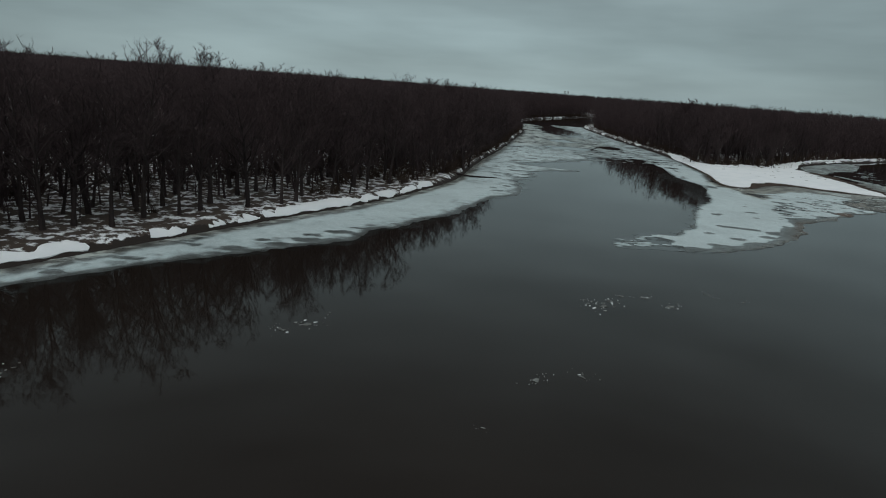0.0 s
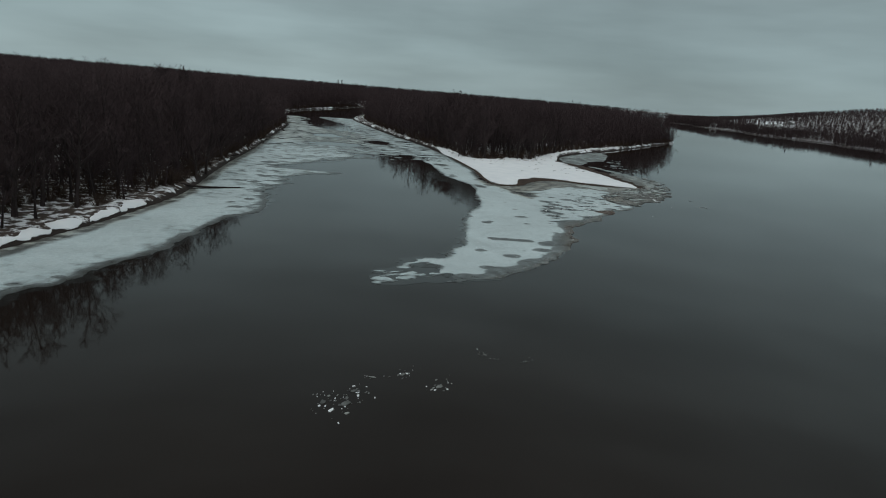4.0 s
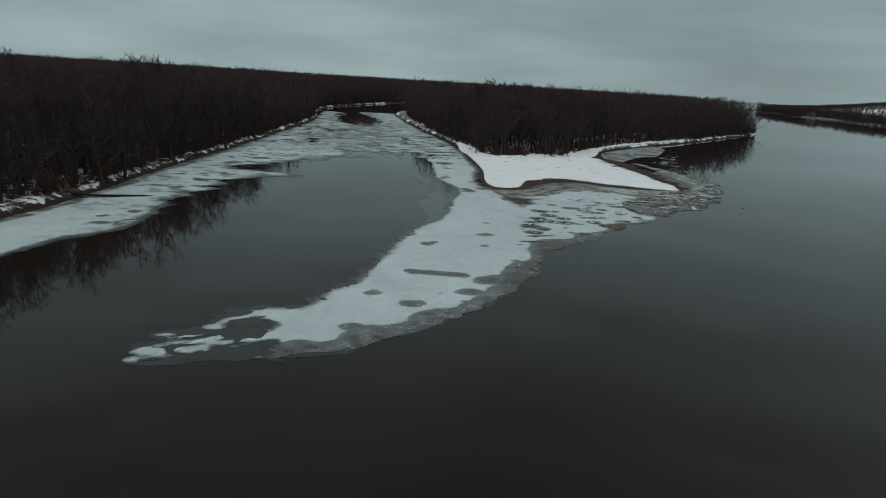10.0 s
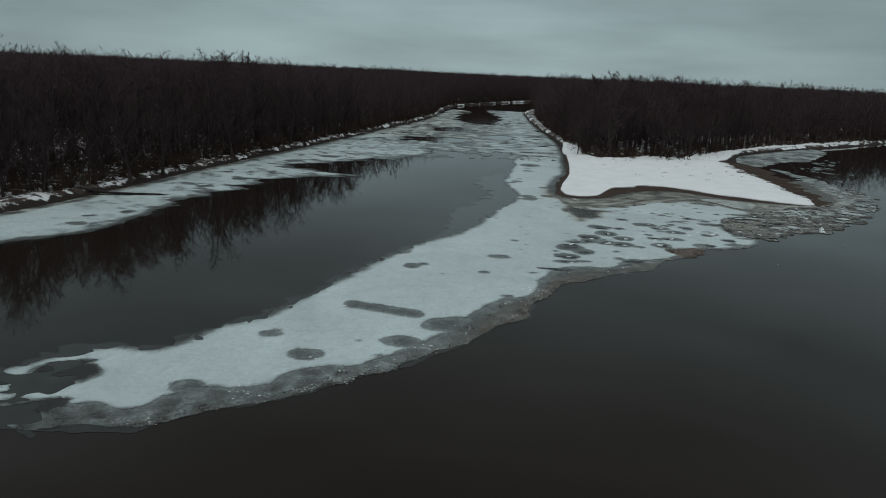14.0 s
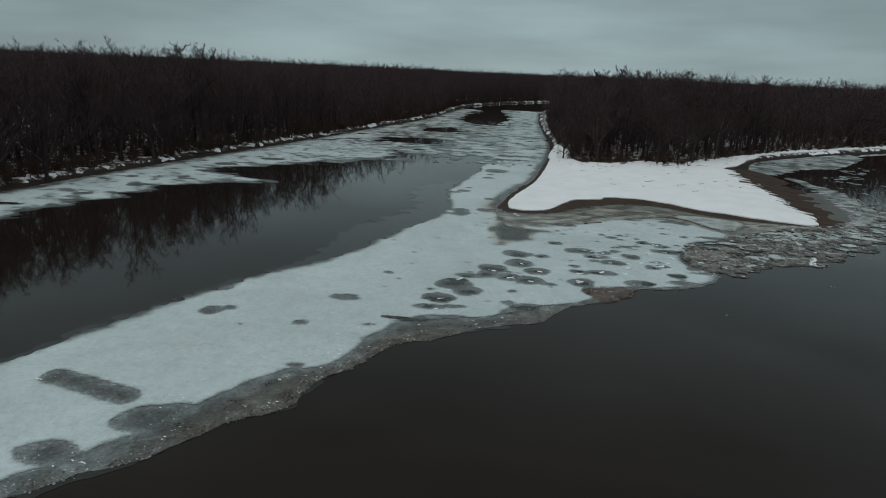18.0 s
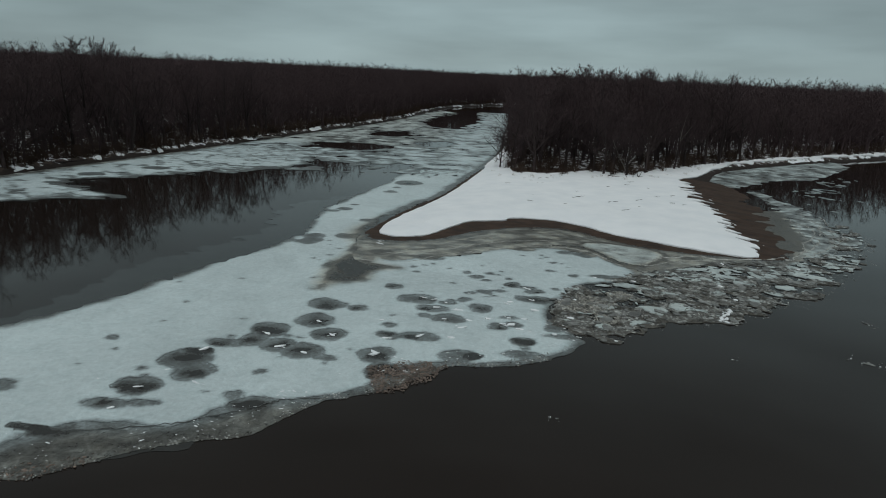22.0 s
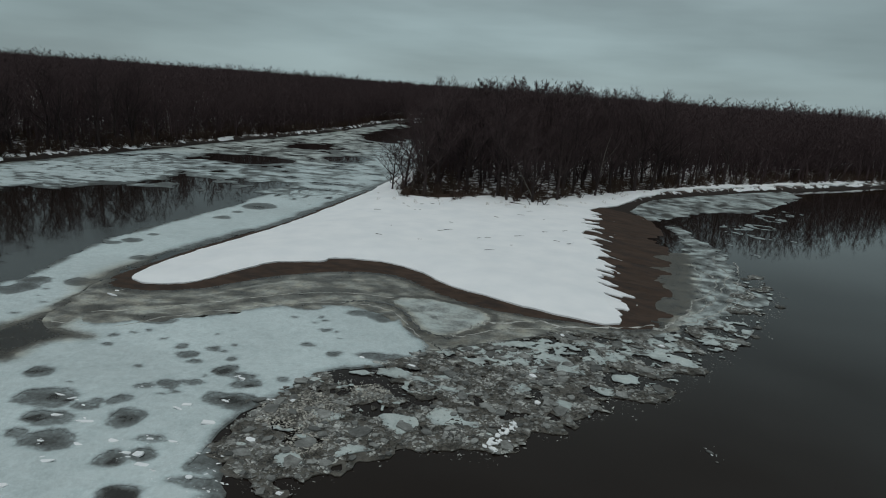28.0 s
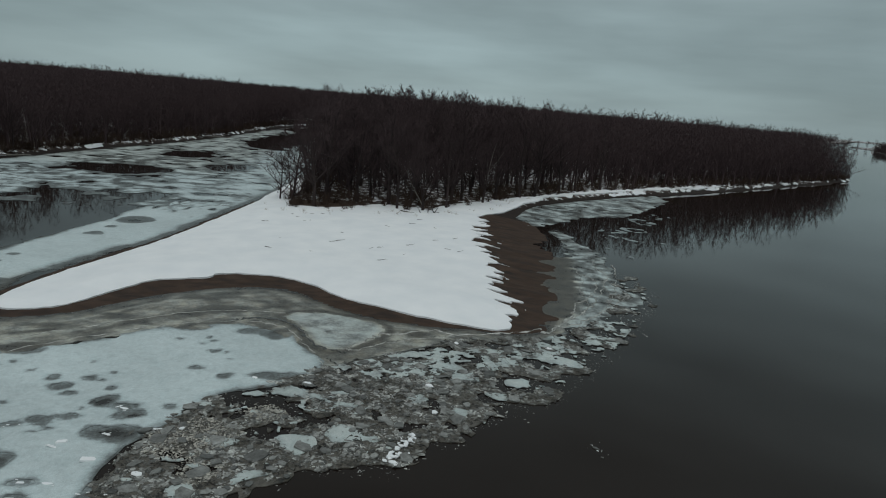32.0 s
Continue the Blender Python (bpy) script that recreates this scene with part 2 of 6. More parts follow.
def sdf(poly, x, y):
    """Signed distance to a closed outline: positive inside."""
    x, y = np.asarray(x, float), np.asarray(y, float)
    best = np.full(x.shape, 1e18)
    inside = np.zeros(x.shape, bool)
    q = np.roll(poly, -1, axis=0)
    for (ax, ay), (bx, by) in zip(poly, q):
        ex, ey = bx - ax, by - ay
        t = np.clip(((x - ax) * ex + (y - ay) * ey) / (ex * ex + ey * ey + 1e-12), 0, 1)
        best = np.minimum(best, (x - ax - t * ex) ** 2 + (y - ay - t * ey) ** 2)
        if ay != by:
            inside ^= ((ay > y) != (by > y)) & (x < ex * (y - ay) / (by - ay) + ax)
    return np.where(inside, 1, -1) * np.sqrt(best)


def smooth(a, b, v):
    t = np.clip((v - a) / (b - a), 0, 1)
    return t * t * (3 - 2 * t)


LEFT_SHORE = [(-150, -160), (-95, -50), (-62, 25), (-47, 46), (-38.8, 58.2), (-29.0, 74.2), (-21.0, 87.2), (-13.2, 99.4), (-6.2, 113.0), (0.5, 129.8), (3.4, 141), (6.6, 160), (10.8, 182), (16.2, 206), (20.4, 228), (26.4, 262), (34.5, 305), (38.5, 340), (40, 390), (45, 425), (64, 475), (90, 530), (135, 610), (210, 720), (330, 860), (520, 1050), (760, 1300), (1100, 1650), (1900, 2500)]
LEFT_LAND = np.vstack([spline(LEFT_SHORE, False), [(3500, 4300), (-4500, 4300), (-4500, -900), (-700, -900)]])
ISLE = spline([(68.0, 156.3), (71.5, 154.9), (76, 156.8), (80, 161.6), (85, 165.2), (90, 165.8), (94.2, 162.0), (99.4, 159.2), (108, 158.2), (112.6, 159.6), (114.5, 168), (117.3, 181), (119.5, 195), (120.5, 207), (119.5, 216), (125, 229), (139, 243), (157, 258.5), (190, 285), (230, 319), (268, 352), (286, 368), (300, 400), (298, 450), (270, 520), (225, 570), (190, 590), (150, 560), (118, 500), (96, 445), (82, 398), (79, 350), (78, 300), (79, 250), (77.6, 222), (75.2, 200), (73, 183), (70.0, 171), (68.6, 163)])
RIGHT_SHORE = [(380, -700), (430, -200), (480, 100), (520, 290), (560, 430), (600, 550), (655, 740), (790, 1015), (1000, 1350), (1900, 2300)]
RIGHT_LAND = np.vstack([spline(RIGHT_SHORE, False), [(3500, 4000), (5200, 4000), (5200, -1500), (400, -1500)]])
BAR_SNOW = spline([(69.3, 158.6), (70.6, 157.1), (72.5, 157.0), (74.8, 158.7), (78.0, 165.0), (80.5, 166.6), (82.8, 167.6), (83.4, 168.8), (87.7, 169.4), (91.4, 168.2), (94.9, 164.6), (100, 161.7), (104.8, 159.9), (109.2, 159.4), (110.2, 166), (110.7, 178), (110.9, 192), (112.2, 208), (116.5, 217), (124.5, 229.9), (138.5, 243.8), (156.5, 259.2), (189.4, 286), (188, 290.5), (158, 265), (140, 250.5), (126, 236), (114, 222.5), (108, 216), (103, 211.8), (96, 212.2), (90, 206.8), (84.5, 205.8), (82, 210), (80.6, 232), (79.9, 250), (79.2, 240), (78.3, 222), (75.8, 199), (73.6, 182), (70.8, 170.5), (69.4, 163.5)])


def ground_height(x, y):
    left, isle, right = sdf(LEFT_LAND, x, y), sdf(ISLE, x, y), sdf(RIGHT_LAND, x, y)
    wob = fbm(x / 9, y / 9, 5, 3)
    bank = lambda d: np.where(d > 0, 1.0 * smooth(-0.5, 1.5, d) + 0.5 * smooth(3, 25, d), np.maximum(d * 0.35, -2.5))
    h_left = bank(left) + np.where(left > 2, 0.12 * wob, 0) + 1.5 * smooth(250, 1500, left)
    comb = smooth(108, 112, x) * smooth(158, 163, y) * (1 - smooth(196, 206, y))
    isle = isle + comb * 1.6 * fbm(x * 0.2 - y * 0.05, y * 0.5 + x * 0.16, 27, 2)
    beach = 0.05 * np.clip(isle - 0.7, 0, 6) + 0.45 * smooth(0.8, 9, isle)
    to_wood = smooth(212, 228, y)
    h_isle = np.where(isle > 0, beach * (1 - to_wood) + bank(isle) * to_wood, np.maximum(isle * 0.2, -2.5)) + np.where(isle > 2, 0.10 * wob, 0)
    h_right = bank(right) + (27 + 48 * smooth(650, 1500, y)) * smooth(30, 700, right) + 12 * smooth(200, 1200, right) * fbm(x / 330, y / 330, 9, 3)
    return np.maximum(np.maximum(h_left, h_isle), h_right)


# ---- mesh helpers ----
def mesh_object(name, verts, faces, mat, parent=None, label="", flat=True):
    me = bpy.data.meshes.new(name)
    me.from_pydata([tuple(v) for v in verts], [], faces)
    me.materials.append(mat)
    if not flat:
        me.shade_smooth()
    ob = new(name, me)
    if parent is not None:
        ob.parent = parent
    return tagged(ob, label)


def quad_mesh(name, verts, faces, mat, parent=None, label=""):
    """A large mesh from arrays; faces all of one size."""
    verts, faces = np.asarray(verts, np.float32), np.asarray(faces, np.int32)
    me = bpy.data.meshes.new(name)
    k = faces.shape[1]
    me.vertices.add(len(verts))
    me.vertices.foreach_set("co", verts.ravel())
    me.loops.add(faces.size)
    me.loops.foreach_set("vertex_index", faces.ravel())
    me.polygons.add(len(faces))
    me.polygons.foreach_set("loop_start", np.arange(0, faces.size, k, dtype=np.int32))
    me.polygons.foreach_set("loop_total", np.full(len(faces), k, np.int32))
    me.update(calc_edges=True)
    me.materials.append(mat)
    ob = new(name, me)
    if parent is not None:
        ob.parent = parent
    return tagged(ob, label)


def sheet(name, field, box, step, top, thick, mat, parent=None, label="", attrs=None):
    """A thin slab that fills field > 0 in the box, with an exact cut edge and a rim of the given thickness."""
    x0, y0, x1, y1 = box
    gx, gy = np.arange(x0, x1 + step, step), np.arange(y0, y1 + step, step)
    X, Y = np.meshgrid(gx, gy, indexing="ij")
    V = field(X, Y)
    Z = top(X, Y) if callable(top) else np.full(X.shape, float(top))
    nx, ny = X.shape
    ids = np.arange(nx * ny).reshape(nx, ny)
    verts = list(zip(X.ravel(), Y.ravel(), Z.ravel()))
    pos = V > 0
    count = pos[:-1, :-1].astype(int) + pos[1:, :-1] + pos[1:, 1:] + pos[:-1, 1:]
    full = np.argwhere(count == 4)
    faces = [(ids[i, j], ids[i + 1, j], ids[i + 1, j + 1], ids[i, j + 1]) for i, j in full]
    cut, low = {}, {}

    def crossing(a, b):
        key = (a, b) if a < b else (b, a)
        if key not in cut:
            (ia, ja), (ib, jb) = divmod(key[0], ny), divmod(key[1], ny)
            va, vb = V[ia, ja], V[ib, jb]
            t = min(max(va / (va - vb), 0.02), 0.98)
            verts.append(tuple(np.array(verts[key[0]]) * (1 - t) + np.array(verts[key[1]]) * t))
            cut[key] = len(verts) - 1
        return cut[key]

    def below(v):
        if v not in low:
            x, y, z = verts[v]
            verts.append((x, y, z - thick))
            low[v] = len(verts) - 1
        return low[v]

    for i, j in np.argwhere((count > 0) & (count < 4)):
        ring = [(i, j), (i + 1, j), (i + 1, j + 1), (i, j + 1)]
        poly, ends = [], []
        for k in range(4):
            a, b = ring[k], ring[(k + 1) % 4]
            ia, ib = int(ids[a]), int(ids[b])
            if pos[a]:
                poly.append(ia)
            if pos[a] != pos[b]:
                c = crossing(ia, ib)
                poly.append(c)
                ends.append((c, bool(pos[a])))
        if len(poly) >= 3:
            faces.append(tuple(poly))
        if len(ends) == 2:
            (c0, leaves), (c1, _) = ends
            a, b = (c0, c1) if leaves else (c1, c0)
            faces.append((b, a, below(a), below(b)))
    used = np.zeros(len(verts), bool)
    for f in faces:
        used[list(f)] = True
    remap = np.cumsum(used) - 1
    verts = [v for v, u in zip(verts, used) if u]
    faces = [tuple(int(remap[v]) for v in f) for f in faces]
    ob = mesh_object(name, verts, faces, mat, parent, label)
    if attrs:
        at = np.array(verts, float)
        for key, fn in attrs.items():
            ob.data.attributes.new(key, "FLOAT", "POINT").data.foreach_set("value", np.asarray(fn(at[:, 0], at[:, 1]), np.float32))
    return ob


# ---- ground and water ----
def lines(lo, a, b, hi, fine, grow=1.12):
    mid = list(np.arange(a, b + fine, fine))
    up, step = mid[-1], fine
    while up < hi:
        step *= grow
        up += step
        mid.append(up)
    dn, step, head = a, fine, []
    while dn > lo:
        step *= grow
        dn -= step
        head.append(dn)
    return np.array(head[::-1] + mid)


HEIGHTS = {}


def ground_at(x, y):
    """The ground's height at one place, by the sheet as built."""
    gx, gy, Z = HEIGHTS["x"], HEIGHTS["y"], HEIGHTS["z"]
    i = min(max(int(np.searchsorted(gx, x)) - 1, 0), len(gx) - 2)
    j = min(max(int(np.searchsorted(gy, y)) - 1, 0), len(gy) - 2)
    u, v = (x - gx[i]) / (gx[i + 1] - gx[i]), (y - gy[j]) / (gy[j + 1] - gy[j])
    return float((Z[i, j] * (1 - u) + Z[i + 1, j] * u) * (1 - v) + (Z[i, j + 1] * (1 - u) + Z[i + 1, j + 1] * u) * v)


def build_ground():
    gx, gy = lines(-4300, -60, 150, 4700, 1.0), lines(-2500, 40, 270, 4700, 1.0)
    X, Y = np.meshgrid(gx, gy, indexing="ij")
    Z = ground_height(X, Y)
    HEIGHTS.update(x=gx, y=gy, z=Z)
    nx, ny = X.shape
    ids = np.arange(nx * ny).reshape(nx, ny)
    faces = np.stack([ids[:-1, :-1], ids[1:, :-1], ids[1:, 1:], ids[:-1, 1:]], -1).reshape(-1, 4)
    ob = quad_mesh("ground", np.stack([X, Y, Z], -1).reshape(-1, 3), faces, M_GROUND)
    ob.data.shade_smooth()
    tagged(ob, "snowy wooded river banks with patches of brown leaf litter", "ground", kind="structure")


build_ground()
water = quad_mesh("water", [(-4300, -2500, 0), (4700, -2500, 0), (4700, 4700, 0), (-4300, 4700, 0)], [(0, 1, 2, 3)], M_WATER)
tagged(water, "dark still brown river water", "river", kind="structure")


mud = sheet("mud_bank", lambda x, y: np.minimum(sdf(ISLE, x, y) + 0.6, 212 - y + 1.5 * fbm(x / 3, y / 3, 15, 2)), (65, 152, 128, 228), 0.5, lambda x, y: ground_height(x, y) + 0.04, 0.2, M_MUD)
tagged(mud, "wet brown mud along the edge of the sand bar", "mud", kind="structure")


def bar_field(x, y):
    d = sdf(BAR_SNOW, x, y)
    jag = smooth(106, 110, x) * smooth(160, 164, y) * (1 - smooth(200, 212, y))
    comb = fbm(x * 0.26 - y * 0.05, y * 1.05 + x * 0.34, 21, 4)
    tail = smooth(222, 236, y)
    return d + 0.75 * smooth(210, 218, y) - tail * (1.3 + 0.7 * fbm(x / 2.5, y / 2.5, 4, 3)) + 0.12 * fbm(x / 1.6, y / 1.6, 3, 3) + jag * (comb * 3.0 - 0.6)


snow = sheet("snow_cover", bar_field, (66, 154, 192, 296), 0.36, lambda x, y: ground_height(x, y) + 0.16 + 0.03 * fbm(x / 3, y / 3, 8, 2), 0.30, M_SNOW)
tagged(snow, "smooth white snow covering the low sand bar", "snow", kind="structure")


def strip(land, lo, wide, seed):
    def field(x, y):
        d = sdf(land, x, y)
        return np.minimum(d - lo + 0.3 * fbm(x / 2, y / 2, seed, 3), wide(x, y) - d)
    return field


def bank_snow_field(x, y):
    far = smooth(112, 140, y)
    d = sdf(LEFT_LAND, x, y)
    lump = fbm(x / 5.5, y / 5.5, 165, 2) + (0.8 - 0.4 * far) * fbm(x / 1.4, y / 1.4, 166, 3)
    wide = 1.3 - 0.1 * far + (1.2 + 0.6 * far) * lump
    patch = 1.6 - 2.1 * far + (1.5 - 0.4 * far) * fbm(x / 1.3, y / 1.3, 168, 4) + 2.0 * far * fbm(x / 8, y / 8, 169, 2)
    return np.minimum(np.minimum(d - 0.25 + 0.2 * fbm(x / 2, y / 2, 161, 3), wide - d), patch)


bank_snow = sheet("snow_cover", bank_snow_field, (-66, 16, 96, 545), 0.45, lambda x, y: ground_height(x, y) + 0.06, 0.2, M_SNOW)
tagged(bank_snow, "strip of white snow along the foot of the wooded bank", "snow", kind="structure")
isle_snow = sheet("snow_cover", lambda x, y: np.minimum(strip(ISLE, 0.4, lambda x, y: 0.6 - 0.9 * smooth(225, 275, x) + 1.5 * fbm(x / 6, y / 6, 175, 2) + 1.0 * fbm(x / 1.6, y / 1.6, 176, 3), 171)(x, y), np.maximum(x - 186, y - 246)), (76, 244, 290, 420), 0.7, lambda x, y: ground_height(x, y) + 0.10, 0.25, M_SNOW)
tagged(isle_snow, "strip of white snow along the wooded island shore", "snow", kind="structure")

# ---- river ice ----
def ice_material(name, snow_lo, snow_hi, rough_wet=0.22, rough_snow=0.5):
    """River ice: the crust value runs from open dark slush through soaked grey ice to a frosted snow crust; mud stains it brown."""
    m = bpy.data.materials.new(name)
    m.use_nodes = True
    nt = m.node_tree
    b = nt.nodes["Principled BSDF"]
    b.inputs["Specular IOR Level"].default_value = 0.5
    geo = nt.nodes.new("ShaderNodeNewGeometry")

    def noise(scale, detail, rough, distort=0.0):
        n = nt.nodes.new("ShaderNodeTexNoise")
        n.inputs["Scale"].default_value, n.inputs["Detail"].default_value, n.inputs["Roughness"].default_value = scale, detail, rough
        n.inputs["Distortion"].default_value = distort
        nt.links.new(geo.outputs["Position"], n.inputs["Vector"])
        return n.outputs["Fac"]

    def maths(op, a, b2, c=None):
        n = nt.nodes.new("ShaderNodeMath")
        n.operation = op
        for k, v in enumerate((a, b2, c)):
            if v is None:
                continue
            if isinstance(v, (int, float)):
                n.inputs[k].default_value = v
            else:
                nt.links.new(v, n.inputs[k])
        return n.outputs[0]

    def ranged(v, a, b2, c, d):
        n = nt.nodes.new("ShaderNodeMapRange")
        for k, q in zip(("From Min", "From Max", "To Min", "To Max"), (a, b2, c, d)):
            n.inputs[k].default_value = q
        nt.links.new(v, n.inputs["Value"])
        return n.outputs[0]

    def attribute(which):
        n = nt.nodes.new("ShaderNodeAttribute")
        n.attribute_name = which
        return n.outputs["Fac"]

    metre, hand, fine, field = noise(0.9, 8, 0.6, 0.3), noise(5.0, 6, 0.72), noise(24.0, 3, 0.6), noise(0.13, 5, 0.55, 0.6)
    v = maths("ADD", attribute("crust"), ranged(metre, 0.25, 0.75, -0.15, 0.15))
    v = maths("ADD", v, ranged(hand, 0.25, 0.75, -0.19, 0.19))
    ramp = nt.nodes.new("ShaderNodeValToRGB")
    stops = [(0.0, (0.018, 0.017, 0.015)), (0.14, (0.040, 0.041, 0.038)), (0.30, (0.088, 0.098, 0.096)), (0.42, (0.150, 0.172, 0.172)), (0.53, (0.225, 0.262, 0.266)), (0.63, (0.33, 0.385, 0.392)), (0.76, snow_lo), (1.0, snow_hi)]
    while len(ramp.color_ramp.elements) < len(stops):
        ramp.color_ramp.elements.new(0.5)
    for e, (p, c) in zip(ramp.color_ramp.elements, stops):
        e.position, e.color = p, (*c, 1)
    nt.links.new(ranged(v, -0.55, 0.50, 0.0, 1.0), ramp.inputs["Fac"])
    mud = maths("MULTIPLY", attribute("mud"), ranged(metre, 0.3, 0.65, 0.5, 1.0))
    mx = nt.nodes.new("ShaderNodeMix")
    mx.data_type, mx.blend_type = "RGBA", "MULTIPLY"
    nt.links.new(mud, mx.inputs["Factor"])
    nt.links.new(ramp.outputs["Color"], mx.inputs["A"])
    mx.inputs["B"].default_value = (0.86, 0.71, 0.58, 1)
    frost = noise(2.4, 10, 0.78)
    tone = maths("MULTIPLY", maths("MULTIPLY", ranged(fine, 0.25, 0.75, 0.8, 1.2), ranged(frost, 0.3, 0.7, 0.86, 1.12)), ranged(field, 0.3, 0.7, 0.88, 1.10))
    sc = nt.nodes.new("ShaderNodeVectorMath")
    sc.operation = "SCALE"
    nt.links.new(mx.outputs["Result"], sc.inputs[0])
    nt.links.new(tone, sc.inputs["Scale"])
    nt.links.new(sc.outputs[0], b.inputs["Base Color"])
    nt.links.new(ranged(v, -0.6, 0.35, rough_wet, rough_snow), b.inputs["Roughness"])
    bp = nt.nodes.new("ShaderNodeBump")
    bp.inputs["Strength"].default_value, bp.inputs["Distance"].default_value = 1.0, 0.02
    nt.links.new(maths("ADD", hand, maths("MULTIPLY", fine, 0.4)), bp.inputs["Height"])
    nt.links.new(bp.outputs[0], b.inputs["Normal"])
    return m


M_ICE = ice_material("river_ice", (0.42, 0.507, 0.517), (0.52, 0.60, 0.608))

C_SHEET = spline([(24.2, 84.2), (28.5, 84.0), (33, 83.9), (37.8, 84.6), (40, 87.2), (43, 87.8), (46, 90.4), (49.3, 92.9), (52.9, 96.2), (56, 101.2), (58.6, 103), (59.6, 106.5), (61.5, 109.4), (62.6, 112.4), (66, 114.7), (71.3, 117.4), (73.2, 119.5), (75.3, 121.9), (77.7, 123.6), (80.4, 127.2), (83, 127.7), (86.5, 129.3), (89.6, 133.0), (87.2, 137.0), (87.2, 140.3), (88.6, 142.6), (89.6, 145.6), (92.5, 147.2), (95.0, 150.0), (94, 153), (91.3, 156.6), (88, 157.2), (84, 156.1), (80, 153.4), (76, 150.4), (73.0, 148.6), (70.0, 152), (67.8, 156), (68, 165), (69.8, 172), (72.4, 181), (74.8, 197), (76.8, 212), (70, 212), (64, 200), (63.2, 189), (60.2, 169), (62.0, 156), (59.5, 147), (56.3, 138.4), (51.9, 127.2), (47.4, 120.4), (45.6, 115.8), (43.1, 110.4), (40, 102.2), (36.5, 97), (34, 94.2), (31.2, 94), (29.3, 92.4), (27.4, 90.2), (24.8, 88)])
# the soaked run of slush off the tip of the bar
WET = spline([(67.8, 154.5), (68.2, 149), (67.6, 146), (68.2, 140.6), (69.0, 139.0), (69.7, 140.8), (70.8, 141.4), (72.0, 142.4), (71.9, 144.8), (74, 146.2), (71.4, 147.5), (71.8, 152.1), (70.3, 157.2), (68.5, 156)])
# the soaked outer margin of the sheet
MARGIN = np.vstack([spline([(29, 87.6), (32.6, 86.5), (34.2, 87.2), (36.4, 86.3), (38.8, 89.3), (41.5, 89.7), (44.6, 92.6), (47.6, 93.6), (51.1, 97.1), (53.6, 101.6), (56.7, 107.1), (58.9, 107.8), (60.3, 110.8), (61.3, 114.6), (63.7, 117.1), (66.2, 118), (68.3, 118.3), (70.1, 120.2), (72.1, 121.5), (75, 122.7), (76.5, 124.6), (79, 127.6), (83, 128.4), (86.5, 129.8)], False), [(92, 127), (80, 117), (66, 107), (58, 95), (48, 85), (38, 79), (28, 79)]])
# melt spots: x, y, half width, half length
SPOTS_TIP = [(30.6, 90.0, 2.1, 1.6), (40.6, 97.4, .9, .7), (43.8, 94.4, 1.25, .9), (38.2, 89.3, 1.0, .75), (49.8, 97.2, 1.6, 1.0), (63.4, 153.3, 1.1, 1.7), (47.2, 119.9, 1.0, .8), (61.5, 98.5, .5, .4), (33.6, 86.2, 1.2, .5), (48.7, 115.1, .87, .82), (49.7, 115.9, .57, .43), (55.6, 114.3, .56, .47), (57.2, 119.9, 1.23, .63), (59.3, 126.8, .46, .38), (60.3, 114.8, .4, .27), (57.6, 107.9, .51, .32)]
SPOTS_WEST = [(65.3, 125.1, 1.59, 1.55), (66.4, 123.5, 1.13, 1.24), (64.4, 121.4, 1.29, 1.15), (64, 119.3, 1.27, .68), (65.7, 119.8, .92, .46), (66.4, 127.6, 1.29, .62), (68.3, 130.3, 1.44, 1.32), (69.7, 128, 1.08, 1.06), (68, 128.5, 1.08, 1.02), (70.5, 135.8, 1.49, 1.32), (70.7, 132.6, 1.33, 1.27), (71.6, 127.5, 1.29, 1.16), (72.4, 130.4, 1.24, 1.21), (73.2, 126.8, .62, .45), (73, 135.5, .89, .65), (76.2, 131.2, .92, .7), (76.1, 128, 1.13, 1.2), (78.2, 131.4, 1.49, .8), (75.9, 132.9, .57, .4), (71.3, 120.7, 1.33, .86), (77.2, 125.8, 1.23, 1.5)]
SPOTS_NEAR = [(74.5, 141.1, .78, .64), (77, 138.6, 1.55, 1.07), (78.3, 136.8, 1.19, .78), (79.7, 135.1, 1.25, .93), (79.3, 138.2, .62, .43), (80.5, 139.3, .62, .54), (81.9, 137.7, 1.04, .9), (83.3, 134.3, .73, .72), (84.5, 135, .62, .58), (84.1, 136.2, .72, .29), (80.8, 140.9, .62, .4), (81.9, 141.6, .73, .58), (83.1, 142.1, .68, .27), (84.1, 143.9, .79, .74), (85.4, 143.5, .79, .49), (86.1, 142.6, .93, .59), (85.5, 140.7, .93, .67), (86.6, 140.7, 1.19, .94)]
SPOTS_PLAIN = [(81.1, 145.4, .68, .51), (80.1, 146.5, .41, .45), (82.1, 146.7, .43, .45), (83.8, 145.5, .41, .34), (82, 144.5, .43, .29), (78.1, 135.3, .46, .39), (79.6, 138.9, .3, .29), (85, 132.4, .47, .29), (82.7, 140.8, .36, .22), (87.5, 148.9, .46, .3), (89.6, 148, .52, .46), (87.7, 151.8, .43, .32), (87.8, 143.7, .36, .32), (75.3, 146.9, .34, .2), (75.6, 145.4, .36, .25), (69.8, 121.5, .51, .46), (70.1, 124.4, .36, .3)]
SPOTS_RIM = [(87.4, 135.2, .81, 1.19), (82.2, 156.9, 1.42, .54), (84.6, 156, 1.79, .79), (82, 155.3, .63, .49), (89.4, 155.7, 1.17, .62), (91.2, 155.3, 1.11, .97), (93.1, 148.3, 2.18, .71), (81.2, 128.9, 1.3, 1.0), (85.2, 129.9, 1.4, .7), (88.6, 133.4, 1.9, .45), (85.2, 132.0, .8, .75), (76, 150.2, 1.64, .87), (72.7, 146.2, 1.52, .57)]
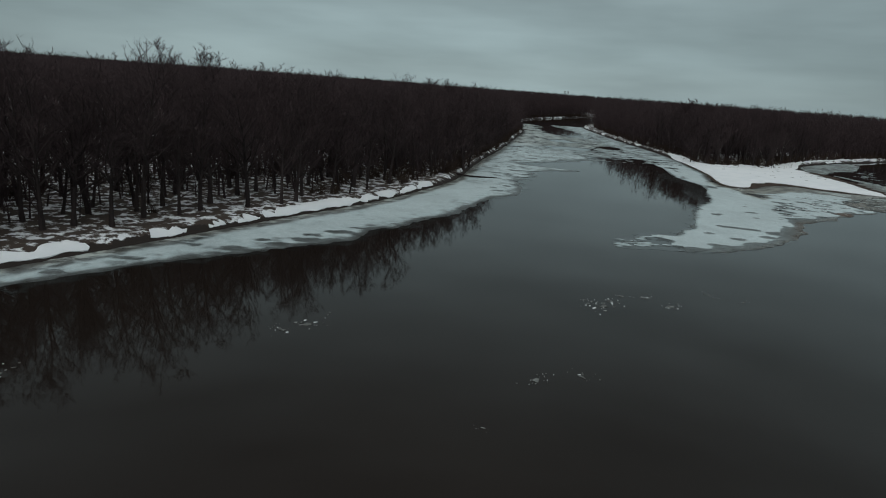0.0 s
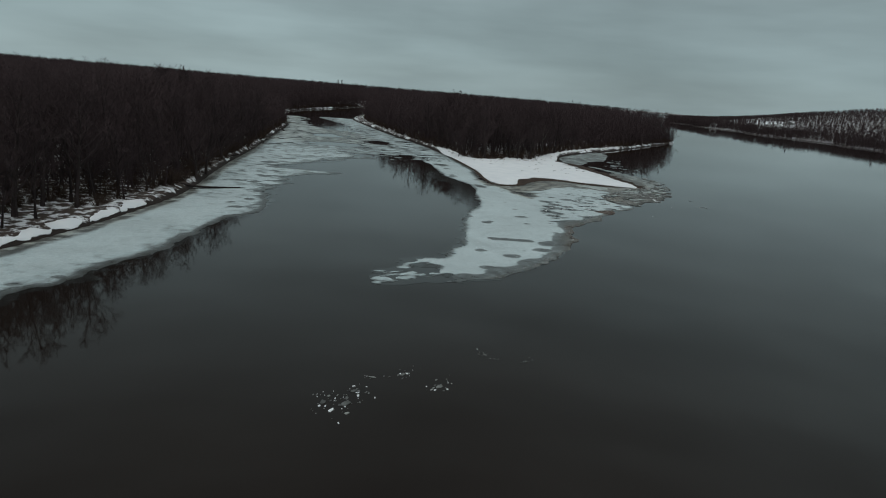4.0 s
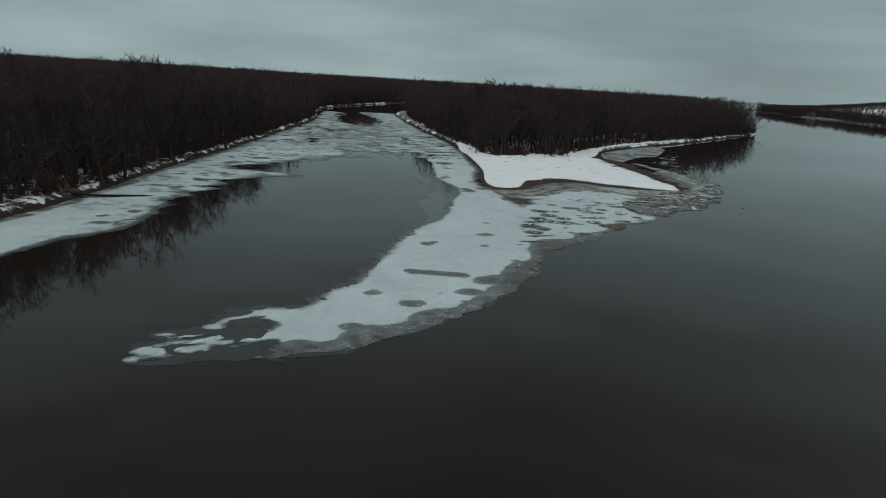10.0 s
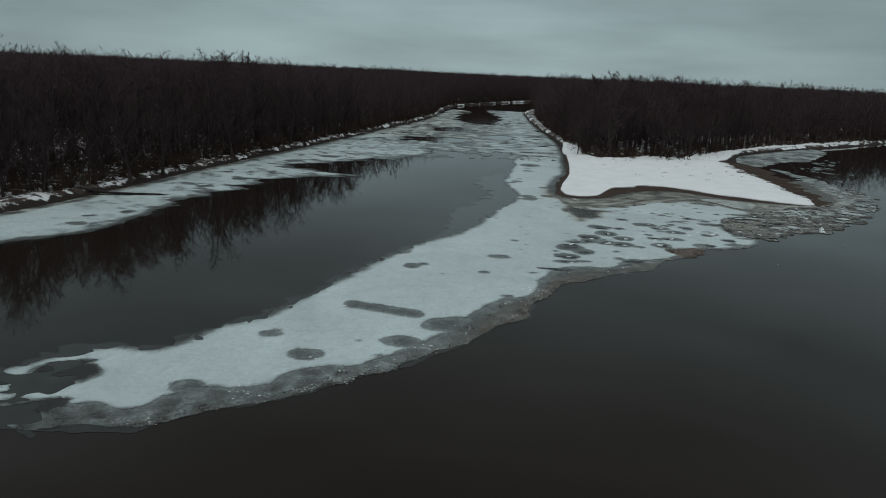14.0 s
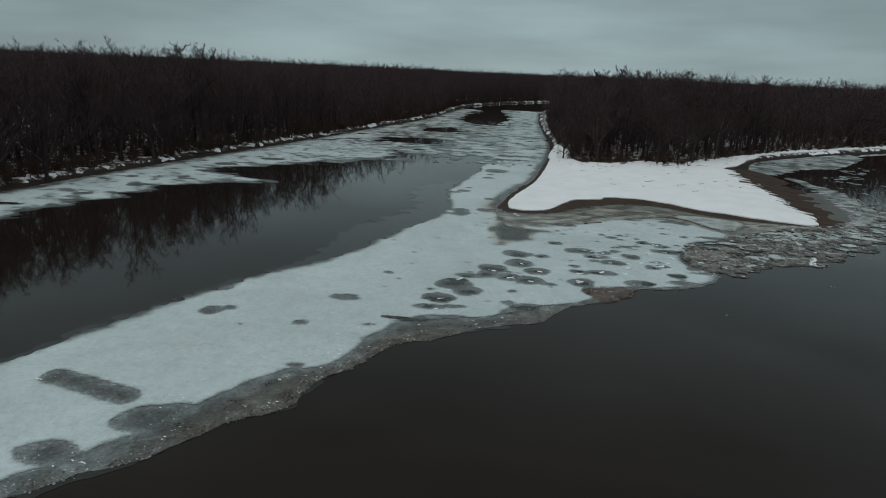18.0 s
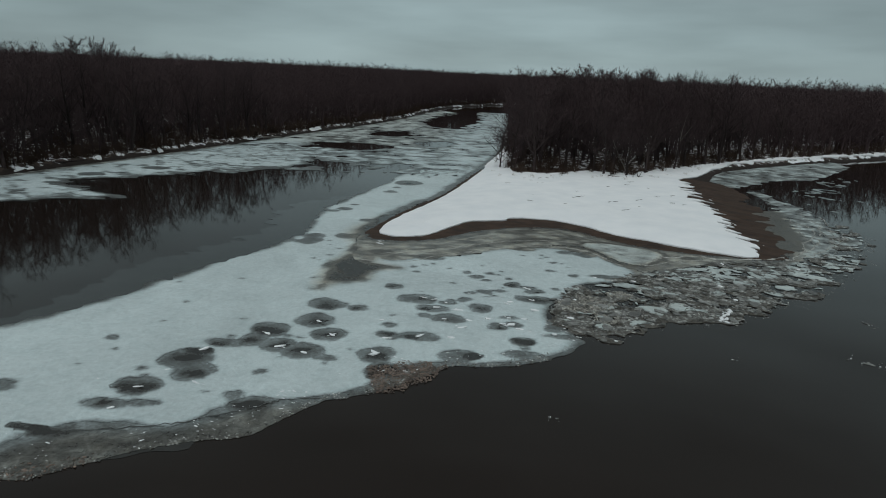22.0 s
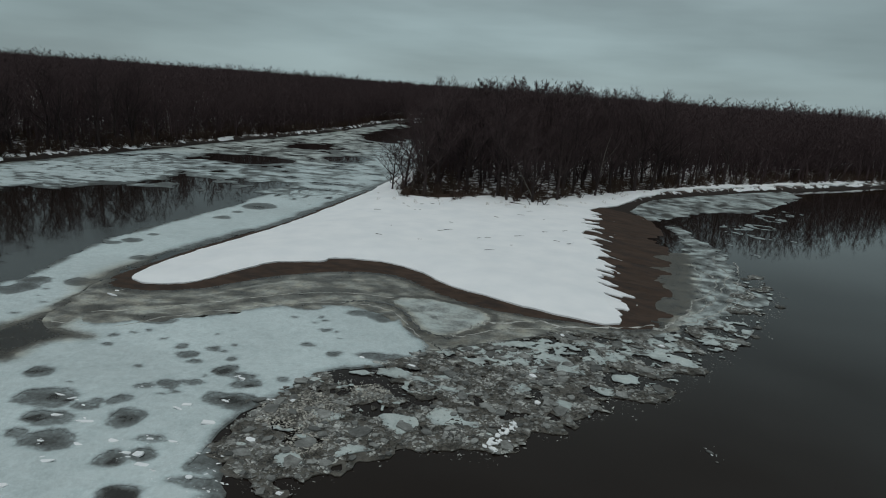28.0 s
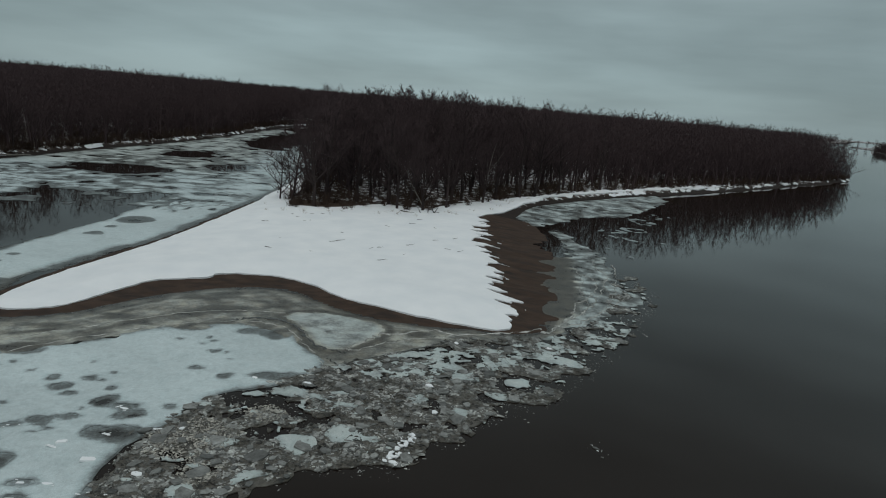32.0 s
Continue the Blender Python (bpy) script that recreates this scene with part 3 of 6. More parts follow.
SPOTS_CHANNEL = [(66.5, 163.7, .83, .76), (62.5, 152.6, .84, .71), (63.1, 155, 1.28, 1.07), (66.4, 155.9, 1.22, .93), (62.4, 169.1, .94, .94), (61.2, 167.6, .94, .69), (62.9, 172, .54, .5), (65.5, 182.7, .96, .96), (65.5, 186.5, .56, .72), (66.5, 191.3, 2.21, 2.33)]
rng = random.Random(11)
SPOTS_SMALL = []
r_np = np.random.RandomState(4)
for x, y in zip(r_np.uniform(40, 90, 900).tolist(), r_np.uniform(88, 156, 900).tolist()):
    if len(SPOTS_SMALL) < 60 and sdf(C_SHEET, x, y) > 1.5 and (x > 62 or rng.random() < 0.3):
        s = rng.uniform(0.10, 0.24)
        SPOTS_SMALL.append((x, y, s * rng.uniform(1.0, 1.7), s))
SPOTS = SPOTS_TIP + SPOTS_WEST + SPOTS_NEAR + SPOTS_PLAIN + SPOTS_RIM + SPOTS_CHANNEL + SPOTS_SMALL
# loose white pieces frozen into the dark tip
TIP_PIECES = [(24.1, 85.7, 1.15, 0.74), (23.5, 84.6, 0.75, 0.38), (24.7, 88.5, 0.9, 0.36), (27.1, 85.9, 1.35, 0.63), (28.5, 86.8, 1.1, 0.51), (28.5, 90.1, 1.35, 0.62), (25.3, 85.0, 0.55, 0.32), (25.9, 87.2, 0.65, 0.21), (30.5, 87.2, 0.6, 0.35)]
LUMPY = SPOTS_WEST + SPOTS_NEAR


def ellipses(spots, x, y, warp=0.22):
    """Positive inside any of the uneven ellipses, in metres."""
    best = np.full(np.shape(x), -9.0)
    wx, wy = warp * fbm(x * 0.9, y * 0.9, 31, 4), warp * fbm(x * 0.9, y * 0.9, 37, 4)
    for sx, sy, a, b in spots:
        near = (np.abs(x - sx) < a + 1) & (np.abs(y - sy) < b + 1)
        if near.any():
            d = (1 - np.hypot((x[near] + wx[near] - sx) / a, (y[near] + wy[near] - sy) / b)) * min(a, b)
            best[near] = np.maximum(best[near], d)
    return best


def spot_field(x, y):
    """Positive inside a melt spot."""
    best = ellipses(SPOTS, x, y)
    wx = 0.2 * fbm(x * 0.9, y * 0.9, 31, 4)
    # the long spot near the outer edge and the channel that joins it to the margin
    d = 0.85 - np.hypot(np.clip(np.abs(x - 47.6 - 0.2 * (y - 103)) - 2.6, 0, None), y - 103.2 + 0.28 * (x - 47.6)) + 0.5 * wx
    best = np.maximum(best, d)
    d = 1.5 - np.hypot(np.clip(np.abs(x - 54.2) - 1.8, 0, None), y - 100.9 - 0.1 * (x - 54)) + wx
    return np.maximum(best, d)


OPEN_HOLES = [(77.1, 126.2, 0.8, 0.6), (85.2, 132.0, 0.55, 0.45), (82.2, 128.9, 0.5, 0.6), (71.2, 120.6, 0.9, 0.3), (62.6, 116.4, 1.5, 0.35), (30.6, 90.2, 1.75, 1.3), (69.0, 145.5, 0.5, 1.2), (65.4, 126.2, 0.9, 0.5), (64.3, 121.2, 0.9, 0.4), (68.2, 130.2, 1.0, 0.5), (66.6, 191.0, 0.7, 0.5)]


def crevice_field(x, y):
    """Positive in the ragged open cracks beside the lumps in the larger spots."""
    best = ellipses(OPEN_HOLES, x, y, 0.3)
    w = 0.30 * fbm(x * 2.2, y * 2.2, 33, 4)
    for k, (sx, sy, a, b) in enumerate(LUMPY):
        if min(a, b) > 0.55:
            cx, cy = sx + 0.25 * a * math.sin(k * 2.1), sy - 0.12 * b + 0.2 * b * math.cos(k * 1.7)
            near = (np.abs(x - cx) < 2.2) & (np.abs(y - cy) < 2.2)
            if near.any():
                d = 0.32 * min(a, b) - np.hypot((x[near] - cx) * 0.62, y[near] - cy) + w[near] - 0.05
                best[near] = np.maximum(best[near], d)
    return best


def c_slush(x, y):
    d = sdf(C_SHEET, x, y) + 0.25 * fbm(x / 1.5, y / 1.5, 43, 4) + 0.55 * fbm(x / 5, y / 5, 47, 2)
    upper = smooth(0, 4, (y - x) - 56) * smooth(200, 180, y)
    d = d + upper * (0.1 + 0.7 * fbm(x / 1.1, y / 1.1, 49, 4))
    tip = smooth(34, 30, x + 0.3 * (y - 88))
    d = np.minimum(d, 2.5 - tip * (3.7 + 2.8 * fbm((x * 0.95 + y * 0.3) / 3.5, (y * 0.95 - x * 0.3) / 0.9, 69, 4)))
    return np.maximum(d, ellipses(TIP_PIECES, x, y, 0.35) + 0.02)


def floor_at(v, low):
    """Holds a field above a soft lower limit."""
    return np.where(v < 0, low * np.tanh(v / low), v)


def c_crust(x, y):
    """From open slush (negative) to snow crust (positive)."""
    d = sdf(C_SHEET, x, y) - 0.25 + 0.22 * fbm(x / 1.4, y / 1.4, 43, 4) + 0.55 * fbm(x / 5, y / 5, 47, 2)
    d = floor_at(d * 0.8, -0.5)
    rim = sdf(MARGIN, x, y) + 0.35 * fbm(x / 2.2, y / 2.2, 45, 4)
    d = np.minimum(d, floor_at(-rim * 1.6, -0.14) - 0.22 * smooth(0.2, 1.0, rim) * (0.35 + fbm(x / 0.8, y / 0.8, 46, 5)))
    d = np.minimum(d, floor_at(-sdf(WET, x, y) * 0.55 + 0.45 * fbm(x / 1.5, y / 2.2, 53, 5), -0.62))
    d = np.minimum(d, floor_at((-sdf(ISLE, x, y) - 1.1 + 0.5 * fbm(x / 2.5, y / 2.5, 59, 3)) * 0.5, -0.45))
    d = np.minimum(d, 2.5 - smooth(34.5, 31.5, x + 0.35 * (y - 88)) * (3.2 + 3.6 * fbm((x * 0.9 + y * 0.44) / 3.5, (y * 0.9 - x * 0.44) / 0.8, 69, 4)))
    d = np.maximum(d, np.minimum(ellipses(TIP_PIECES, x, y, 0.35) * 1.8 - 0.12 + 0.25 * fbm(x / 1.2, y / 0.5, 74, 4), 0.22))
    d = np.minimum(d, 3.0 - smooth(180, 212, y) * (3.2 + 3.0 * fbm(x / 1.6, y / 3.2, 61, 4)))
    d = np.minimum(d, floor_at(-spot_field(x, y) * 3.0, -0.12) - 0.12 * smooth(0.25, 0.7, spot_field(x, y)))
    hole = crevice_field(x, y)
    return np.clip(np.where(hole > -0.1, np.minimum(d, -0.30 - 1.4 * (hole + 0.1)), d), -0.75, 0.45)


def c_mud(x, y):
    wet = smooth(-1.0, 0.6, sdf(WET, x, y))
    shore = smooth(-3.2, -0.8, sdf(ISLE, x, y)) * smooth(170, 160, y)
    rim = 0.8 * smooth(0.4, 1.6, sdf(MARGIN, x, y)) * smooth(50, 57, x)
    return np.maximum(np.maximum(wet, shore), rim)


C_LOOK = {"crust": c_crust, "mud": c_mud}
ice_sheet = sheet("ice_sheet", c_slush, (22, 81, 97, 214), 0.3, 0.03, 0.08, M_ICE, attrs=C_LOOK)
tagged(ice_sheet, "thin grey ice sheet off the sand bar dotted with melt spots", "ice sheet")
sheet("snow_crust", lambda x, y: np.minimum(c_slush(x, y) - 0.1, c_crust(x, y) + 0.1), (22, 81, 97, 214), 0.22, 0.050, 0.025, M_ICE, ice_sheet, "pale snow crust with holes", attrs=C_LOOK)


def film_edge(x, y):
    inner = smooth(0, 3, (y - x) - 56) * smooth(182, 168, y)
    wide = 0.15 + 0.6 * np.maximum(inner, 0.4 * smooth(38, 33, x)) + 4.0 * inner * smooth(126, 142, y)
    return sdf(C_SHEET, x, y) + wide + (0.3 + np.minimum(wide, 1.2)) * fbm(x / 2.4, y / 1.2, 67, 5)


sheet("thin_film", film_edge, (20, 80, 70, 186), 0.3, 0.016, 0.02, M_CLEAR, ice_sheet, "dark thin film of ice")


def crack_line(points, seed, width, parent):
    """A narrow dark crack wandering across the ice."""
    r = random.Random(seed)
    line = spline(points, False, 9)
    vs, fs = [], []
    for k, (x, y) in enumerate(line):
        t = line[min(k + 1, len(line) - 1)] - line[max(k - 1, 0)]
        t = t / np.hypot(*t)
        o, w = r.gauss(0, 0.07), width * r.uniform(0.2, 1.3)
        x, y = x - t[1] * o, y + t[0] * o
        vs += [(x + t[1] * w, y - t[0] * w, 0.068), (x - t[1] * w, y + t[0] * w, 0.068)]
        if k:
            fs.append((2 * k - 2, 2 * k, 2 * k + 1, 2 * k - 1))
    return mesh_object("crack", vs, fs, M_FILM, parent, "narrow dark crack")


crack_line([(63.8, 116.5), (66.0, 117.2), (68.5, 118.2), (70.2, 119.4), (71.8, 120.7), (72.8, 121.5), (75.2, 122.1)], 4, 0.05, ice_sheet)
crack_line([(87.6, 158.0), (89.1, 158.6), (90.9, 158.4), (92.7, 156.7), (94.0, 154.1), (95.8, 153.0), (96.6, 152.7)], 5, 0.16, ice_sheet)
crack_line([(95.4, 151.6), (96.6, 150.6), (99.4, 152.8), (103.6, 155.6)], 6, 0.06, ice_sheet)

# shelf along the wooded bank
SHELF = np.vstack([spline([(-70, 8), (-50, 36), (-38, 51.0), (-30, 60.2), (-25.1, 65.5), (-20.3, 69.1), (-14.2, 75.0), (-11.0, 78), (-9.4, 83), (-5.5, 87.5), (-3.8, 91.5), (0.4, 96.5), (4.1, 105.1), (8.4, 115.6), (13.6, 122.2), (15.2, 134), (16.4, 142), (20, 153.5), (22, 162), (31, 167), (21, 173), (28, 184), (38, 193), (44, 205), (40, 222)], False), [(18, 232), (8, 205), (0, 160), (-6, 132), (-22, 104), (-36, 80), (-50, 60), (-80, 18)]])
SHELF_SPOTS = [(-22.4, 69.6, 1.5, 1.2), (-17.6, 72.6, 2.1, 1.2), (-15.6, 75.8, 2.6, 1.0), (-20.6, 74.2, .9, .5), (-15.6, 78.2, 1.1, .6), (-12.8, 80.8, 1.9, 1.0), (-10.2, 83.6, 1.6, .6), (-6.5, 88.0, .8, .5), (-8.4, 84.6, .5, .35), (-7.0, 83.0, 1.6, 1.6), (-5.2, 84.6, 1.4, 1.3), (-8.6, 80.0, 2.6, .8), (-2.6, 92.4, 2.2, .6), (2.2, 100.6, .6, .5), (-30.6, 63.2, 1.6, .7), (-34.6, 57.4, 1.2, .7), (-27.0, 70.0, 1.0, .5), (10.4, 124.2, 1.2, .8), (12.6, 131.0, 1.0, .9), (9.6, 128.0, .8, .5), (14.2, 150, 1.2, 1.0), (17.0, 158, 1.4, 1.2), (12.6, 164, 1.0, .9), (19.5, 181, 2.0, 1.6), (24.6, 190, 2.4, 1.6)]


def shelf_edge(x, y):
    """Distance in from the open water, with a looser edge farther up the channel."""
    up = smooth(125, 150, y)
    return sdf(SHELF, x, y) + (0.8 + 2.0 * up) * fbm(x / (2.2 + 2.0 * up), y / 2.2, 71, 6)


def shelf_slush(x, y):
    return np.minimum(shelf_edge(x, y) + 0.5, 0.6 - sdf(LEFT_LAND, x, y))


def shelf_crust(x, y):
    d = shelf_edge(x, y)
    land = -sdf(LEFT_LAND, x, y)
    near, up = smooth(120, 90, y), smooth(120, 150, y)
    crust = floor_at(d * 0.5 - 0.35, -0.35)
    # soaked run along the foot of the bank, with scraps of snow in it
    foot = (land - 1.5 - 0.9 * near + 0.7 * fbm(x / 4, y / 4, 84, 3)) * 0.6
    crust = np.minimum(crust, np.maximum(floor_at(foot, -0.3), 0.5 * fbm(x / 1.3, y / 0.8, 85, 4) - 0.12))
    crust = np.minimum(crust, floor_at(0.60 - 0.20 * up + (0.45 + 0.35 * up) * fbm(x / 1.7 + y / 9, y / 1.3, 79, 6) - 0.35 * smooth(6, 0, d), -0.3))
    cut = np.hypot(np.clip(np.abs(x - 7.5) - 4.4, 0, None), (y - 141.0) - 0.25 * (x - 7.5))
    crust = np.minimum(crust, (cut - 0.5) * 1.5)
    return np.clip(np.minimum(crust, floor_at(-ellipses(SHELF_SPOTS, x, y, 0.4) * 2.4, -0.2)), -0.7, 0.42)


def shelf_mud(x, y):
    return 0.7 * smooth(-2.6, -0.6, sdf(LEFT_LAND, x, y))


SHELF_LOOK = {"crust": shelf_crust, "mud": shelf_mud}
shore_ice = sheet("shore_ice", shelf_slush, (-72, 8, 46, 226), 0.5, 0.034, 0.08, M_ICE, attrs=SHELF_LOOK)
tagged(shore_ice, "grey shelf of shore ice along the wooded bank", "ice sheet")
sheet("snow_crust", lambda x, y: np.minimum(shelf_slush(x, y) - 0.2, shelf_crust(x, y) + 0.1), (-72, 8, 46, 226), 0.30, 0.056, 0.03, M_ICE, shore_ice, "pale snow crust with holes", attrs=SHELF_LOOK)
sheet("thin_film", lambda x, y: np.minimum(shelf_edge(x, y) + 1.2 + 1.4 * fbm(x / 1.8, y / 1.2, 72, 5), 0.4 - sdf(LEFT_LAND, x, y)), (-60, 20, 46, 210), 0.45, 0.018, 0.02, M_CLEAR, shore_ice, "dark thin film of ice")

UPPER = np.vstack([spline([(14, 196), (30, 190), (46, 197), (64, 200), (76, 206)], False), spline([(78, 222), (79, 250), (78, 300), (79, 350), (82, 400)], False), spline([(70, 402), (62, 395), (66, 340), (60, 300), (52, 310), (50, 345), (54, 380), (46, 395), (42, 385), (39, 340), (35, 305), (26, 262), (20, 224)], False)])
HOLES = [(44, 236, 8.5, 6.5), (47, 270, 7, 8), (62, 251, 4.5, 7.5), (57, 340, 9, 42), (36, 203, 7, 4), (48, 206, 5, 4)]


def upper_solid(x, y):
    d = sdf(UPPER, x, y) + 1.2 * fbm(x / 3, y / 6, 91, 3)
    for hx, hy, a, b in HOLES:
        k = 1 - np.hypot((x - hx) / a + 0.42 * fbm(x / 4, y / 5, 92, 5), (y - hy) / b + 0.42 * fbm(x / 4, y / 5, 93, 5))
        d = np.minimum(d, -k * min(a, b))
    low = smooth(225, 200, y) * smooth(70, 60, x)
    return np.minimum(d, 1.6 + 2.4 * fbm(x / 3.2, y / 3.2, 94, 6) - 2.2 * low)


def upper_crust(x, y):
    d = upper_solid(x, y) * 0.4 - 0.3
    isle = -sdf(ISLE, x, y)
    left = -sdf(LEFT_LAND, x, y)
    lean = 0.34 * smooth(20, 4, isle) + 0.40 * smooth(14, 3, left)
    d = np.minimum(d, floor_at(0.04 + lean + 0.70 * fbm(x / 1.9, y / 1.7, 97, 6), -0.34))
    return np.clip(np.minimum(d, (np.minimum(isle, left) - 1.0) * 0.5), -0.6, 0.42)


UPPER_LOOK = {"crust": upper_crust, "mud": lambda x, y: 0.45 * smooth(12, 20, -sdf(ISLE, x, y)) * smooth(230, 250, y)}
upper_ice = sheet("broken_ice_sheet", upper_solid, (12, 186, 84, 404), 0.6, 0.038, 0.08, M_ICE, attrs=UPPER_LOOK)
tagged(upper_ice, "patchy grey ice with dark open pools filling the side channel", "ice sheet")
sheet("snow_crust", lambda x, y: np.minimum(upper_solid(x, y) - 0.2, upper_crust(x, y) + 0.1), (12, 186, 84, 404), 0.42, 0.063, 0.03, M_ICE, upper_ice, "streaky pale snow crust", attrs=UPPER_LOOK)

# muddy ice between the crack line and the bar, with one paler plate
APRON = spline([(69.5, 147.6), (73.5, 148.0), (76.4, 149.8), (80, 152.8), (84.2, 155.6), (88, 156.6), (91, 156.2), (93.6, 152.8), (95.5, 149.8), (100, 153.4), (104, 156.2), (109.5, 157.6), (113.5, 160), (112, 161), (104, 160.6), (98, 162.5), (94, 165), (90, 167.5), (84, 167), (79, 163), (75, 158), (71, 156), (68, 157)])
PLATE = spline([(91.0, 159.3), (93.3, 160.7), (96.2, 160.2), (98.7, 158.5), (98.4, 156.1), (96.2, 153.4), (94.5, 154.0), (92.8, 157.4)])
APRON_SPOTS = [(71.1, 150.9, 1.17, .97), (76.0, 150.4, 1.64, .8), (81, 156.2, 1.4, .5), (86.4, 160.4, 2.2, .8), (90.2, 161.6, 1.3, .7), (79.0, 157.2, 1.5, .5), (83.5, 162.4, 1.8, .6), (101.5, 157.2, 1.2, .6)]


def apron_crust(x, y):
    off = -sdf(ISLE, x, y)
    d = -0.03 + 0.17 * fbm(x / 3.4, off / 0.55, 102, 5) + 0.26 * fbm(x / 1.1, y / 0.8, 104, 5)
    d = np.minimum(d, (off - 0.4) * 0.5 + 0.25 * fbm(x / 2, y / 1.2, 105, 4))
    d = np.minimum(d, floor_at(-ellipses(APRON_SPOTS, x, y, 0.4) * 1.6, -0.3))
    plate = sdf(PLATE, x, y) + 0.3 * fbm(x / 1.4, y / 1.4, 103, 3)
    rim = 0.22 - 0.5 * smooth(0.9, 0.0, np.abs(plate + 0.5))
    return np.clip(np.where(plate > 0, 0.20 + 0.28 * fbm(x / 1.3, y / 0.9, 106, 4), np.minimum(d, rim)), -0.5, 0.42)


APRON_LOOK = {"crust": apron_crust, "mud": lambda x, y: 1.0 - 0.55 * smooth(-0.2, 0.5, sdf(PLATE, x, y))}
apron = sheet("muddy_ice_apron", lambda x, y: sdf(APRON, x, y) + 0.4 * smooth(150, 156, y) + 0.35 * fbm(x / 1.5, y / 1.5, 101, 3), (66, 145, 116, 170), 0.24, 0.042, 0.08, M_ICE, attrs=APRON_LOOK)
tagged(apron, "muddy grey-brown ice frozen against the edge of the sand bar", "ice sheet")
sheet("pale_plate", lambda x, y: sdf(PLATE, x, y) + 0.3 * fbm(x / 1.4, y / 1.4, 103, 3), (88, 151, 101, 164), 0.2, 0.07, 0.035, M_ICE, apron, "paler snow-dusted plate", attrs=APRON_LOOK)


def ridge(points, seed, parent, label, size=0.07):
    """A broken pressure ridge: an irregular line of upturned ice."""
    r = random.Random(seed)
    line = spline(points, False, 8)
    vs, fs = [], []
    for k, (x, y) in enumerate(line):
        x, y = x + r.gauss(0, 0.11), y + r.gauss(0, 0.11)
        w, h = size * r.uniform(0.15, 1.1), 0.03 + size * r.uniform(0.0, 1.2)
        t = line[min(k + 1, len(line) - 1)] - line[max(k - 1, 0)]
        nx, ny = -t[1] / np.hypot(*t), t[0] / np.hypot(*t)
        vs += [(x - nx * w, y - ny * w, 0.03), (x + nx * w * 0.2, y + ny * w * 0.2, h + 0.02), (x + nx * w, y + ny * w, 0.03)]
        if k:
            i = 3 * k
            fs += [(i - 3, i, i + 1, i - 2), (i - 2, i + 1, i + 2, i - 1)]
    return mesh_object("pressure_ridge", vs, fs, M_RIDGE, parent, label)


M_RIDGE = material("upturned_ice", 0.5, (0.16, 0.16, 0.145), (0.58, 0.59, 0.56), 1.5, detail=8, grain=0.6)
ridge([(69.9, 147.8), (73.8, 148.1), (76.4, 150.6), (80, 153.7), (84.2, 156.5), (88.4, 157.6), (91.3, 157), (94, 153.1), (95.2, 150.4)], 1, apron, "cracked pale ridge", 0.05)
ridge([(71, 150.2), (74.5, 151.8), (78, 154.6), (83, 158.4), (87.6, 160.2), (91, 160)], 2, apron, "cracked pale ridge", 0.045)
ridge([(96.2, 153.1), (98.0, 155.4), (98.8, 156.8), (100.1, 156.9), (102.7, 158.4), (104.7, 157.6), (109, 158.8), (112, 160)], 3, apron, "cracked pale ridge", 0.10)
ridge([(96.4, 153.4), (97.2, 153.4), (99.6, 155.2), (101.6, 156.2), (104.4, 157.2)], 4, apron, "cracked pale ridge", 0.07)

# cove ice east of the bar
COVE = spline([(109, 157.2), (113, 158.6), (116.5, 162.2), (121, 166.6), (124.6, 171.4), (123.2, 174.5), (124.4, 181), (125.6, 188.7), (124.8, 196), (124.2, 205), (122.4, 205), (122.2, 195), (121.0, 188), (118.0, 187), (114, 182), (111, 172), (109, 162)])
COVE_FILM = spline([(106, 158), (111, 159.2), (114.3, 162.6), (116.9, 168.6), (119.1, 178.8), (120.3, 189), (112, 192), (104, 176)])
SHORE_FILM = spline([(117.6, 205.6), (120.5, 207.5), (123.6, 210.4), (128, 215.6), (132.0, 219.8), (138, 222.5), (142.5, 226.5), (148.0, 234), (153, 241.5), (158, 249), (160, 256), (158, 259.5), (142, 246.6), (127, 232), (118.8, 218), (119.6, 208)])
DRIFT = [(137.6, 210.6, 2.6, 2.2), (142.2, 219.5, 2.4, 3.4), (134.9, 202.4, 1.8, 1.6), (129.3, 189.6, 1.0, 1.0), (131.0, 203.4, 1.6, 1.4), (149.8, 228.6, 2.2, 1.2), (137.8, 201.0, 1.1, 0.7), (133.5, 208.5, 2.4, 1.6), (128.6, 196.0, 1.0, 1.4), (146.5, 225.0, 1.8, 1.4)]


def cove_film(x, y):
    comb = 0.9 * fbm(x * 0.35 - y * 0.05, y * 0.8 + x * 0.3, 111, 4)
    near = np.minimum(sdf(COVE, x, y) + comb, 3)
    shore = sdf(SHORE_FILM, x, y) + 0.9 * fbm(x / 2.0, y / 2.0, 113, 5)
    return np.maximum(near, shore)


def cove_crust(x, y):
    out = -sdf(COVE_FILM, x, y)
    comb = 0.6 * fbm(x * 0.35 - y * 0.05, y * 0.8 + x * 0.3, 112, 4)
    lace = -0.07 + 0.55 * fbm(x / 1.0, y / 1.0, 117, 5)
    near = -0.27 + 0.08 * fbm(x, y, 119, 3) + smooth(-0.2, 0.5, out + comb) * (0.27 + lace)
    shore = np.minimum((sdf(SHORE_FILM, x, y) + 0.5) * 0.5, -0.02 + 0.5 * fbm(x / 1.8, y / 1.8, 118, 5))
    return np.clip(np.where(y > 204, shore, near), -0.5, 0.42)


